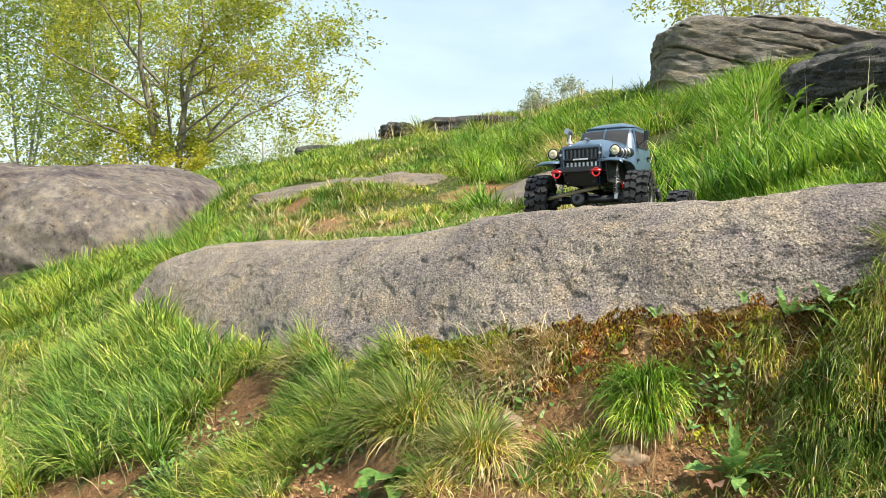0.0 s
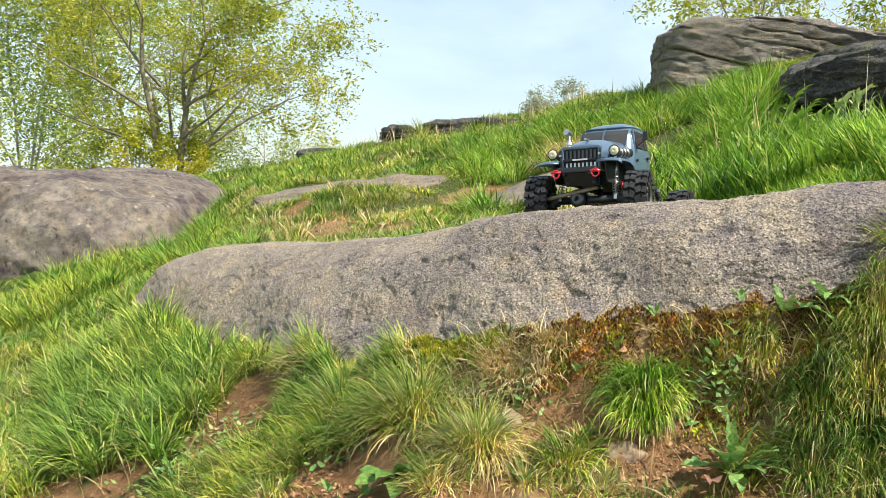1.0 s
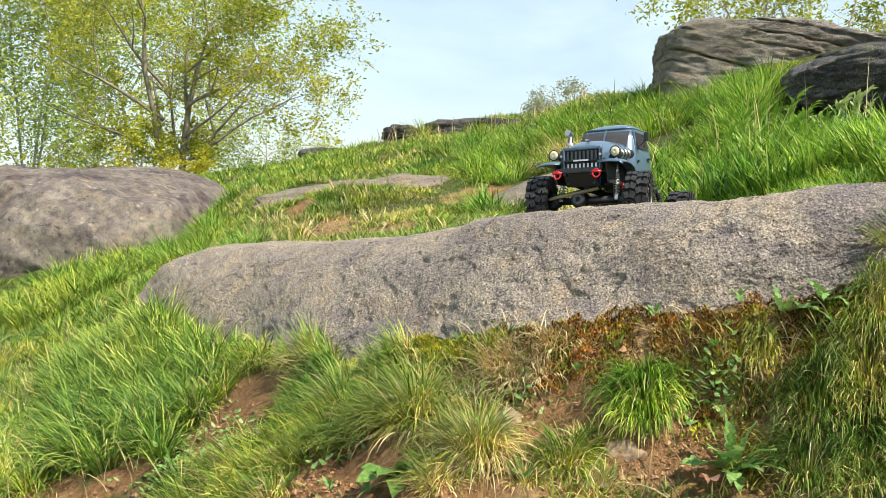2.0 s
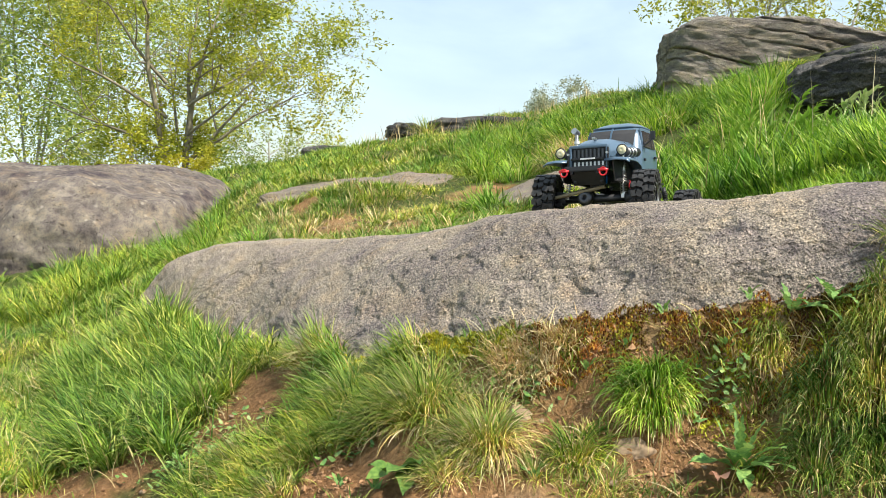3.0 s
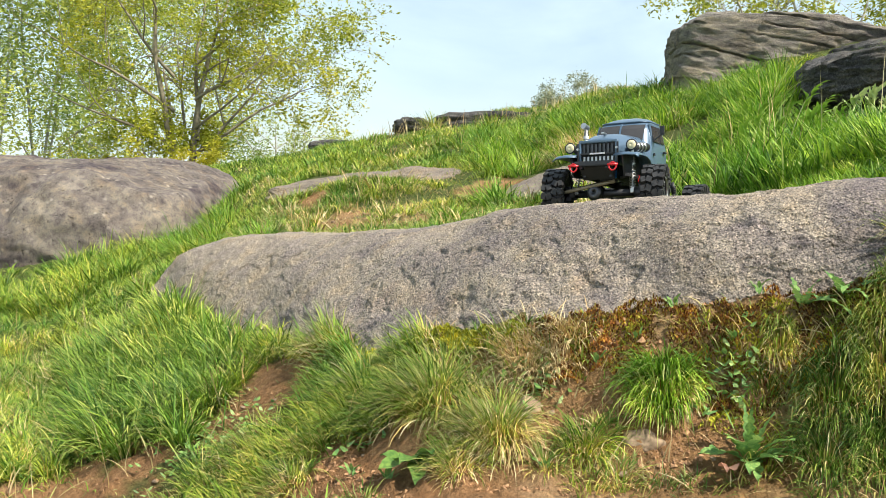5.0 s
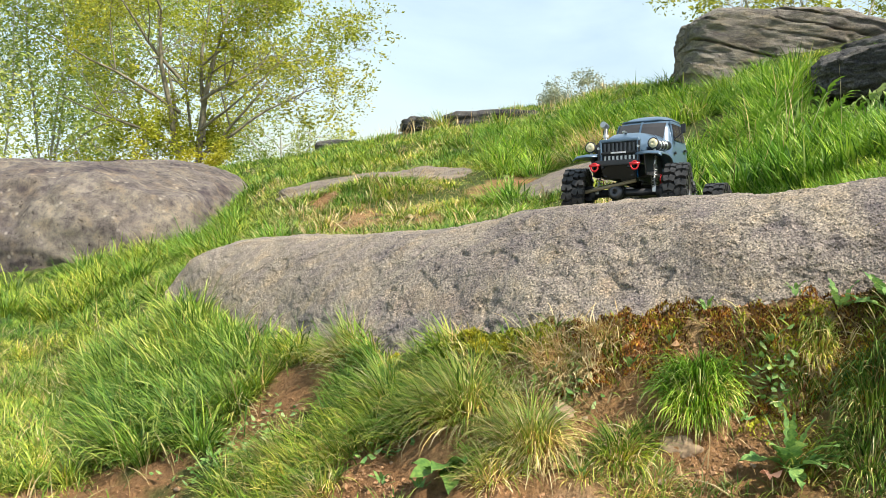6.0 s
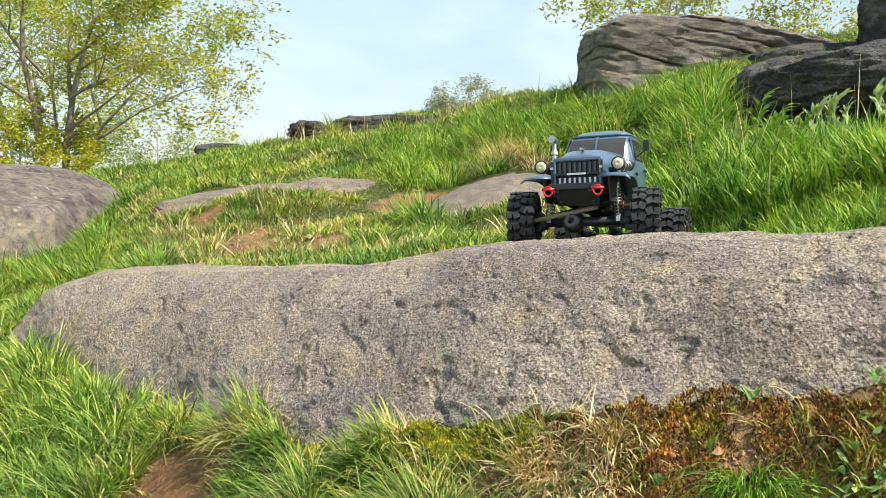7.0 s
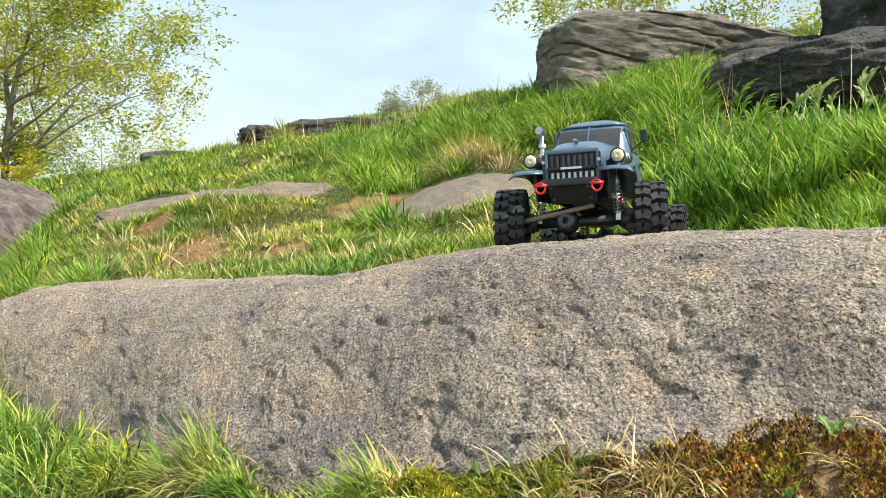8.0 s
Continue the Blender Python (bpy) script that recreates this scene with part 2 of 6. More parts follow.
def ground_material():
    """Brown sandy soil with crumbs, dead grass and a thin green film."""
    m, n, l, b, out = material("soil")
    co = n.new("ShaderNodeTexCoord").outputs["Object"]
    big = noise_node(n, l, 3.0, 6, 0.6, co)
    r = ramp_node(n, l, big.outputs["Fac"], [(0.30, (0.25, 0.125, 0.055)), (0.5, (0.42, 0.23, 0.105)), (0.72, (0.57, 0.37, 0.20))])
    green = noise_node(n, l, 1.1, 4, 0.6, co)
    gm = ramp_node(n, l, green.outputs["Fac"], [(0.5, (0, 0, 0)), (0.7, (0.55, 0.55, 0.55))])
    c = mix_node(n, l, "MIX", gm.outputs["Color"], r.outputs["Color"], (0.16, 0.16, 0.05))
    bare = n.new("ShaderNodeAttribute")
    bare.attribute_name = "bare"
    th = noise_node(n, l, 40, 5, 0.6, co)
    thatch = ramp_node(n, l, th.outputs["Fac"], [(0.35, (0.05, 0.072, 0.018)), (0.65, (0.15, 0.17, 0.05))])
    c = mix_node(n, l, "MIX", bare.outputs["Fac"], thatch.outputs["Color"], c.outputs["Result"])
    fine = noise_node(n, l, 90, 6, 0.7, co)
    fm = ramp_node(n, l, fine.outputs["Fac"], [(0.3, (0.55, 0.55, 0.55)), (0.55, (1, 1, 1)), (0.75, (1.35, 1.3, 1.2))])
    c2 = mix_node(n, l, "MULTIPLY", 0.9, c.outputs["Result"], fm.outputs["Color"])
    l.new(c2.outputs["Result"], b.inputs["Base Color"])
    b.inputs["Roughness"].default_value = 0.95
    b.inputs["Specular IOR Level"].default_value = 0.15
    mid = noise_node(n, l, 28, 6, 0.65, co)
    crumb = n.new("ShaderNodeTexVoronoi")
    crumb.inputs["Scale"].default_value = 75.0
    l.new(co, crumb.inputs["Vector"])
    b1 = bump_node(n, l, mid.outputs["Fac"], 1.0, 0.02)
    b2 = bump_node(n, l, fine.outputs["Fac"], 1.0, 0.014, b1.outputs["Normal"])
    b3 = bump_node(n, l, crumb.outputs["Distance"], -0.8, 0.006, b2.outputs["Normal"])
    l.new(b3.outputs["Normal"], b.inputs["Normal"])
    return m


SOIL = ground_material()
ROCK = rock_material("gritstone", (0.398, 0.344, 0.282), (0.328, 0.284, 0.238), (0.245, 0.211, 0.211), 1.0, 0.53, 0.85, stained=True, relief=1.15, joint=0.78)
ROCK_WARM = rock_material("gritstone_brown", (0.35, 0.30, 0.24), (0.235, 0.20, 0.168), (0.105, 0.083, 0.088), 0.7, 0.44, 0.22, relief=1.3, chips=26.0, joint=0.25, chip_size=0.26, mottle=0.5)
ROCK_PALE = rock_material("gritstone_worn", (0.30, 0.25, 0.195), (0.25, 0.208, 0.165), (0.18, 0.153, 0.13), 0.8, 0.58, 0.3)
ROCK_DARK = rock_material("gritstone_black_lichen", (0.20, 0.19, 0.175), (0.085, 0.082, 0.078), (0.022, 0.022, 0.023), 0.55, 0.45, 0.6, relief=1.3, chips=34.0, chip_size=0.2, mottle=0.45)
ROCK_STRATA = rock_material("gritstone_layered", (0.50, 0.445, 0.36), (0.33, 0.297, 0.245), (0.11, 0.10, 0.093), 0.5, 0.49, 0.45, bed=2.6, relief=1.4, joint=0.22, mottle=0.4)
GRASS = leaf_material("grass_blade", [(0.0, (0.05, 0.12, 0.016)), (0.35, (0.175, 0.31, 0.037)), (0.78, (0.385, 0.49, 0.075)), (0.94, (0.49, 0.49, 0.12)), (1.0, (0.64, 0.56, 0.25))], patch=[(0.36, (0.50, 0.70, 0.62)), (0.64, (1.42, 1.2, 0.95))])
GRASS_TALL = leaf_material("grass_tall_blade", [(0.0, (0.035, 0.105, 0.015)), (0.4, (0.18, 0.36, 0.033)), (0.85, (0.39, 0.56, 0.08)), (1.0, (0.70, 0.72, 0.32))], 0.38, 0.33)
GRASS_BLUE = leaf_material("bluish_grass_blade", [(0.0, (0.05, 0.13, 0.022)), (0.4, (0.185, 0.32, 0.05)), (0.8, (0.415, 0.515, 0.10)), (1.0, (0.68, 0.67, 0.27))], 0.36, 0.25, 3.0, [(0.36, (0.66, 0.80, 0.72)), (0.64, (1.3, 1.18, 1.0))])
GRASS_HILL = leaf_material("hill_tussock_blade", [(0.0, (0.04, 0.105, 0.014)), (0.45, (0.16, 0.30, 0.032)), (0.85, (0.34, 0.46, 0.065)), (1.0, (0.62, 0.56, 0.22))], 0.42, 0.3)
GRASS_FINE = leaf_material("fescue_blade", [(0.0, (0.10, 0.185, 0.03)), (0.45, (0.27, 0.37, 0.06)), (0.75, (0.46, 0.475, 0.12)), (1.0, (0.71, 0.58, 0.28))])
GRASS_DRY = leaf_material("dry_grass_blade", [(0.0, (0.32, 0.21, 0.10)), (0.5, (0.60, 0.47, 0.26)), (1.0, (0.82, 0.72, 0.49))], 0.7, 0.2, 3.0, [(0.36, (0.85, 0.82, 0.78)), (0.64, (1.25, 1.2, 1.12))])
# deep green fescue with the steep bank's shade put into its colour
GRASS_SHADED = leaf_material("shaded_bank_fescue_blade", [(0.0, (0.03, 0.08, 0.012)), (0.5, (0.105, 0.20, 0.03)), (0.85, (0.24, 0.35, 0.07)), (1.0, (0.55, 0.50, 0.25))])
MOSS_GREEN = leaf_material("moss_green", [(0.0, (0.15, 0.17, 0.018)), (0.6, (0.42, 0.42, 0.04)), (1.0, (0.62, 0.58, 0.09))], 0.8, 0.2, 9.0)
MOSS_RED = leaf_material("moss_brown", [(0.0, (0.06, 0.026, 0.013)), (0.40, (0.19, 0.075, 0.03)), (0.68, (0.42, 0.20, 0.055)), (0.82, (0.36, 0.30, 0.05)), (1.0, (0.50, 0.44, 0.09))], 0.8, 0.2, 9.0)
HERB = leaf_material("broad_leaf", [(0.0, (0.16, 0.30, 0.09)), (0.6, (0.27, 0.43, 0.16)), (1.0, (0.45, 0.57, 0.31))], 0.6, 0.28, 60.0)
DOCK = leaf_material("dock_leaf", [(0.0, (0.11, 0.22, 0.06)), (0.6, (0.18, 0.32, 0.09)), (1.0, (0.28, 0.42, 0.15))], 0.42, 0.25, 30.0)
HERB_PINK = leaf_material("withered_leaf", [(0.0, (0.42, 0.20, 0.17)), (1.0, (0.48, 0.26, 0.2))], 0.6, 0.25)
WEED = leaf_material("weed_leaf", [(0.0, (0.20, 0.36, 0.05)), (0.6, (0.34, 0.50, 0.08)), (1.0, (0.46, 0.58, 0.13))], 0.45, 0.3, 6.0)
SPRIG = leaf_material("pale_sprig_leaf", [(0.0, (0.46, 0.55, 0.24)), (1.0, (0.72, 0.76, 0.48))], 0.5, 0.3, 6.0)
LEAF_SPRING = leaf_material("spring_leaf", [(0.0, (0.24, 0.26, 0.02)), (0.5, (0.48, 0.47, 0.045)), (1.0, (0.66, 0.63, 0.12))], 0.45, 0.50, 0.5, [(0.36, (0.85, 0.95, 0.9)), (0.64, (1.15, 1.08, 1.0))])
LEAF_BIRCH = leaf_material("birch_leaf", [(0.0, (0.26, 0.34, 0.08)), (0.5, (0.42, 0.49, 0.13)), (1.0, (0.56, 0.60, 0.22))], 0.5, 0.45, 0.4)
LEAF_GREY = leaf_material("grey_leaf", [(0.0, (0.26, 0.29, 0.22)), (1.0, (0.46, 0.48, 0.38))], 0.6, 0.4, 0.4)
BARK = plain_material("bark", (0.25, 0.21, 0.14), 0.9, 0, 9.0, 0.4, 0.02)
BARK_GREY = plain_material("bark_grey", (0.42, 0.39, 0.33), 0.9, 0, 7.0, 0.4, 0.02)
CLOD = plain_material("soil_clod", (0.40, 0.23, 0.12), 0.95, 0, 80.0, 0.4, 0.004, spec=0.15)
STONE = plain_material("pebble", (0.31, 0.215, 0.13), 0.9, 0, 90.0, 0.4, 0.0015)

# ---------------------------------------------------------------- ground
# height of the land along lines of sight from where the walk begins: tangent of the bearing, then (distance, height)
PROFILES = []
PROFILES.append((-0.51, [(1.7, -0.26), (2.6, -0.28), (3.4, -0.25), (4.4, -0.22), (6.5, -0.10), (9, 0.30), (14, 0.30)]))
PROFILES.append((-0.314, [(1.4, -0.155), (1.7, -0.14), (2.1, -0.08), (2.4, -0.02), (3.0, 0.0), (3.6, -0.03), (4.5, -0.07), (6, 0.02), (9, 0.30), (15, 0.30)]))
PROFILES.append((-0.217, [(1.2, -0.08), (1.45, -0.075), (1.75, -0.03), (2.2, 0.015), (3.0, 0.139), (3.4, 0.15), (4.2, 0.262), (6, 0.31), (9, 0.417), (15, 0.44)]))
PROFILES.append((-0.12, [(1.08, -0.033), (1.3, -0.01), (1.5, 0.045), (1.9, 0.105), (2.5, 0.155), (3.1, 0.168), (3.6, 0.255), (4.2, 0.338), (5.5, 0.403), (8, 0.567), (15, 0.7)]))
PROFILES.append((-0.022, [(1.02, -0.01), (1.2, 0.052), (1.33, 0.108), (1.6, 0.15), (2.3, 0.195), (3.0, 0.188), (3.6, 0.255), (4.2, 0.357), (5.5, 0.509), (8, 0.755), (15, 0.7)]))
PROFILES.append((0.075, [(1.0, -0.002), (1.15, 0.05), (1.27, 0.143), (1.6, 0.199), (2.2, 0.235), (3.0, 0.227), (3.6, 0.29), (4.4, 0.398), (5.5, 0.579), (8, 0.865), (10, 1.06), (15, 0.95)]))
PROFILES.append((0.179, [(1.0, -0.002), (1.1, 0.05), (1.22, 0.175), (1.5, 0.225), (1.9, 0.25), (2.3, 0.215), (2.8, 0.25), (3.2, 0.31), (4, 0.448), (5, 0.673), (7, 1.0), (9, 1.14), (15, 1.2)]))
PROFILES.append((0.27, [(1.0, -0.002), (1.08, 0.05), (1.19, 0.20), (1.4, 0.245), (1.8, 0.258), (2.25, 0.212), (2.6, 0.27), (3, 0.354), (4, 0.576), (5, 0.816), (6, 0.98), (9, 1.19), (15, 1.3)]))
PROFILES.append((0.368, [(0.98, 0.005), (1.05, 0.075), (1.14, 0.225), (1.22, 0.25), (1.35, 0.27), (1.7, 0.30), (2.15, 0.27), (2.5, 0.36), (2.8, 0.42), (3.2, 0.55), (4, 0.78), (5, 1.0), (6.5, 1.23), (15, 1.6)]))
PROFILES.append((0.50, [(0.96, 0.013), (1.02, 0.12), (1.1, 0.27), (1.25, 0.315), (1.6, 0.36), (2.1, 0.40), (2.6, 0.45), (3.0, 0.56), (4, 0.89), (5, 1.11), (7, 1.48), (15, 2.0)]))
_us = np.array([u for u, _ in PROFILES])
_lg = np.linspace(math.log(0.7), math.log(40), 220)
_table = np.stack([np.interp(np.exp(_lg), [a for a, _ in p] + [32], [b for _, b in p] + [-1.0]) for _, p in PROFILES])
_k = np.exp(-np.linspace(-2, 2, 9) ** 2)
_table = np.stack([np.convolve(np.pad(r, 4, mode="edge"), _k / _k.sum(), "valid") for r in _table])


def smooth01(v):
    v = np.clip(v, 0, 1)
    return v * v * (3 - 2 * v)


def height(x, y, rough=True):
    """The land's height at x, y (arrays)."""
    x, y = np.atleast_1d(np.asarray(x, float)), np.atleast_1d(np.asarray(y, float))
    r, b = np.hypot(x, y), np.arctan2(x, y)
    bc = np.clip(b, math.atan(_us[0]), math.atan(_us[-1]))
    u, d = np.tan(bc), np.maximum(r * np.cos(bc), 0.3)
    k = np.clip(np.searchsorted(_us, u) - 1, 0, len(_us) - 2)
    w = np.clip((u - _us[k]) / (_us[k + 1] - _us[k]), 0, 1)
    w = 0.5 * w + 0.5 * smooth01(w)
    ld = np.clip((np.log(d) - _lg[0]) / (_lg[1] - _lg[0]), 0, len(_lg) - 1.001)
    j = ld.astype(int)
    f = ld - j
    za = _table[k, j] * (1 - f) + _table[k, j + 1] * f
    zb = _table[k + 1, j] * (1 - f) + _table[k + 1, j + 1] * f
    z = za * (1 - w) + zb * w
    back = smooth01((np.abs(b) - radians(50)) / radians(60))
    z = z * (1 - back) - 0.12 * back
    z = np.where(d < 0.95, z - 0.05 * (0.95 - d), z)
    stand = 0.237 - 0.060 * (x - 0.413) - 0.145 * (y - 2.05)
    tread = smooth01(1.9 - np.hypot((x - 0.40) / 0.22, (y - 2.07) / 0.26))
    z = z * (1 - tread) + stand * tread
    if rough:
        p = np.stack([x, y, 0 * x], 1)
        near = (1 - 0.85 * tread) / (1 + (r / 40) ** 2)
        fine = 0.006 * np.clip(3.2 - r, 0, 1) * fbm(p * 42, 4, 13, 0.65)
        z = z + fine + near * np.minimum(0.3 + 0.25 * r, 2.2) * 0.02 * fbm(p * 2.3, 3, 5) + near * 0.007 * fbm(p * 14, 3, 9)
    return z


# bare earth: x, y, half sizes
BARE = [(-0.40, 1.57, 0.13, 0.15), (0.265, 1.04, 0.085, 0.07), (-0.17, 1.13, 0.12, 0.085), (-0.80, 1.50, 0.32, 0.19), (-0.43, 3.22, 0.11, 0.20),
        (0.14, 3.75, 0.13, 0.20), (0.20, 1.12, 0.06, 0.05), (0.10, 1.12, 0.05, 0.05), (-0.64, 3.7, 0.08, 0.12), (-0.19, 3.12, 0.10, 0.11)]


# outline of the long rock in the ground
ROCK_PLAN = np.array([(-0.96, 2.60), (-0.81, 2.44), (-0.655, 2.22), (-0.445, 1.95), (-0.205, 1.56), (-0.035, 1.36), (0.094, 1.285), (0.25, 1.215), (0.385, 1.15), (0.56, 1.09),
                      (0.82, 1.07), (1.05, 1.4), (0.75, 1.66), (0.48, 1.70), (0.36, 1.76), (0.22, 1.86), (0.10, 2.02), (-0.15, 2.3), (-0.42, 2.6), (-0.68, 2.78), (-0.92, 2.72)])


def inside(poly, x, y):
    hit = np.zeros(len(x), bool)
    for (ax, ay), (bx, by) in zip(poly, np.roll(poly, -1, 0)):
        cross = (ay > y) != (by > y)
        hit ^= cross & (x < (bx - ax) * (y - ay) / (by - ay + 1e-12) + ax)
    return hit


def build_ground():
    rings = np.concatenate([[0.0, 0.15, 0.3, 0.45, 0.6, 0.72], np.geomspace(0.8, 14, 290), np.geomspace(14.5, 1500, 46)])
    fine = np.radians(np.arange(-42, 42.01, 0.34))
    rest = np.radians(np.arange(44, 316.5, 2.0))
    ang = np.concatenate([fine, rest])
    rr, aa = np.meshgrid(rings, ang, indexing="ij")
    x, y = (rr * np.sin(aa)).ravel(), (rr * np.cos(aa)).ravel()
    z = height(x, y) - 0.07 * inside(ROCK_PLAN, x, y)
    me = mesh_from("ground", np.stack([x, y, z], 1), grid_faces(len(rings), len(ang), True)[:, ::-1])
    worn = np.zeros(len(x))
    for cx, cy, a, b in BARE:
        q = ((x - cx) / a) ** 2 + ((y - cy) / b) ** 2
        worn = np.maximum(worn, smooth01(1.5 - q + 0.9 * fbm(np.stack([x, y, 0 * x], 1) * 13, 4, 3, 0.6)))
    worn = np.maximum(worn, 0.9 * smooth01((1.32 - y) / 0.1) * smooth01((0.56 - np.abs(x)) / 0.16) * smooth01((y - 0.1) / 0.4))
    trail = np.abs(y - (0.78 - 0.50 * x - 0.10 * np.sin(2.2 * x))) / (0.22 + 0.03 * np.abs(x))
    worn = np.maximum(worn, smooth01(1.6 - trail + 0.4 * fbm(np.stack([x, y, 0 * x], 1) * 2.5, 3, 4, 0.5)) * smooth01((11 - np.abs(x)) / 4))
    me.attributes.new("bare", "FLOAT", "POINT").data.foreach_set("value", worn.astype(np.float32))
    ob = add_mesh("ground", me, SOIL)
    tagged(ob, "brown sandy soil of a grassy bank and hillside", "ground", kind="structure")


build_ground()


# ---------------------------------------------------------------- rocks
def smooth_cols(a, width):
    k = np.exp(-np.linspace(-2, 2, 2 * width + 1) ** 2)
    k /= k.sum()
    return np.stack([np.convolve(np.pad(c, width, mode="reflect", reflect_type="odd"), k, "valid") for c in a.T], 1)


def build_long_rock():
    """The long low outcrop: a sloping face, a rounded crest and a flat back, swept along its length."""
    at = np.array([0.0, 0.06, 0.13, 0.25, 0.40, 0.52, 0.62, 0.72, 0.80, 0.90, 1.0])
    crest = np.array([(-0.955, 2.63, -0.02), (-0.87, 2.62, 0.075), (-0.755, 2.55, 0.138), (-0.558, 2.42, 0.186), (-0.286, 2.15, 0.218), (-0.053, 1.85, 0.252),
                      (0.122, 1.62, 0.297), (0.29, 1.45, 0.325), (0.436, 1.32, 0.345), (0.63, 1.26, 0.367), (0.95, 1.25, 0.39)])
    foot = np.array([(-0.945, 2.58, -0.06), (-0.81, 2.42, -0.06), (-0.655, 2.2, -0.06), (-0.445, 1.93, -0.04), (-0.205, 1.54, 0.01), (-0.035, 1.34, 0.06),
                     (0.094, 1.25, 0.10), (0.25, 1.19, 0.145), (0.385, 1.145, 0.18), (0.54, 1.13, 0.23), (0.82, 1.12, 0.27)])
    s = np.linspace(0, 1, 620)
    c = smooth_cols(np.stack([np.interp(s, at, crest[:, k]) for k in range(3)], 1), 34)
    f = smooth_cols(np.stack([np.interp(s, at, foot[:, k]) for k in range(3)], 1), 34)
    swell_at = [0, 0.06, 0.13, 0.18, 0.25, 0.40, 0.475, 0.52, 0.557, 0.589, 0.62, 0.672, 0.72, 0.744, 0.764, 0.80, 0.842, 0.88, 1]
    swell = [0.030, 0.026, 0.007, 0.011, -0.003, -0.004, -0.010, -0.009, -0.006, 0.003, 0.002, 0.003, 0.005, 0.006, 0.003, -0.003, -0.008, -0.003, 0.0]
    c[:, 2:] += smooth_cols(np.interp(s, swell_at, swell)[:, None], 9)
    out = c - f
    out[:, 2] = 0
    out /= np.linalg.norm(out, axis=1)[:, None]
    back = c + out * (0.10 + 0.20 * np.sin(np.pi * np.clip(s, 0.02, 1)) ** 0.5)[:, None]
    far = back + out * 0.06
    far[:, 2] = f[:, 2] - 0.02
    rows = []
    for v in np.linspace(0, 1, 150):       # face
        bulge = np.sin(np.pi * v) * (0.022 + 0.02 * s)
        p = f + (c - f) * v
        p[:, 2] += bulge * (0.6 + 0.4 * v)
        p -= out * (0.35 * bulge)[:, None]
        rows.append(p)
    for v in np.linspace(0, 1, 30)[1:]:    # flat top, falling off behind
        p = c + (back - c) * v
        p[:, 2] = c[:, 2] - 0.018 * v * v - 0.03 * v ** 6
        rows.append(p)
    for v in np.linspace(0, 1, 16)[1:]:
        p = back + (far - back) * v
        p[:, 2] = (c[:, 2] - 0.048) * (1 - v) + far[:, 2] * v
        rows.append(p)
    g = np.stack(rows)
    nv, ns = g.shape[:2]
    du, dv = np.gradient(g, axis=1), np.gradient(g, axis=0)
    nrm = np.cross(du, dv)
    nrm /= np.linalg.norm(nrm, axis=2)[..., None] + 1e-9
    p, nrm = g.reshape(-1, 3), nrm.reshape(-1, 3)
    amp = 0.009 * fbm(p * (3.4, 3.4, 6), 2, 21) + 0.0018 * fbm(p * (16, 16, 24), 3, 31) + 0.0014 * fbm(p * 48, 4, 41, 0.62)
    pit = np.clip(fbm(p * (11, 11, 34), 3, 51) - 0.62, 0, 1)
    chipped = np.clip(vnoise(p * (26, 26, 60), 61) - 0.45, 0, 1) * smooth01((fbm(p * (2.6, 2.6, 5), 2, 71) + 0.1) / 0.4)
    along = np.tile(s, nv)
    # flakes that have spalled off leave shallow steps with a sharp rim
    rough_part = smooth01((along - 0.25) / 0.25)
    warp = p + 0.02 * np.stack([fbm(p * 9, 2, 111), fbm(p * 9, 2, 113), fbm(p * 9, 2, 115)], 1)
    spall = fbm(warp * (5.5, 5.5, 11), 3, 81, 0.55)
    flakes = fbm(warp * (17, 17, 40), 3, 85, 0.6)
    steps = 0.0028 * smooth01((spall - 0.22) / 0.05) + 0.0028 * smooth01((flakes - 0.35) / 0.10) * (0.35 + 0.65 * rough_part) - 0.0018 * smooth01((-spall - 0.35) / 0.06)
    p = p + nrm * (amp - (0.003 * pit + 0.003 * chipped) * (0.2 + 0.8 * rough_part) - steps)[:, None]
    me = mesh_from("long_rock", p, grid_faces(nv, ns))
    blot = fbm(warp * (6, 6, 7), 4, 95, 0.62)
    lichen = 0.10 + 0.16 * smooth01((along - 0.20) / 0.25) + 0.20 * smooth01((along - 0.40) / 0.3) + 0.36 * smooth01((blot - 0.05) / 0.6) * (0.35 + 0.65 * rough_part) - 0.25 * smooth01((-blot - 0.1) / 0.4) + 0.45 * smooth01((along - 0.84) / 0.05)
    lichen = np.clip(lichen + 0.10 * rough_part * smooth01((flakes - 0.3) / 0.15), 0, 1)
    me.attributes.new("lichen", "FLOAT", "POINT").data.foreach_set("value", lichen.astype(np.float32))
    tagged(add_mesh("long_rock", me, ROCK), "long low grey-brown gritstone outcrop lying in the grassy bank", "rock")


build_long_rock()


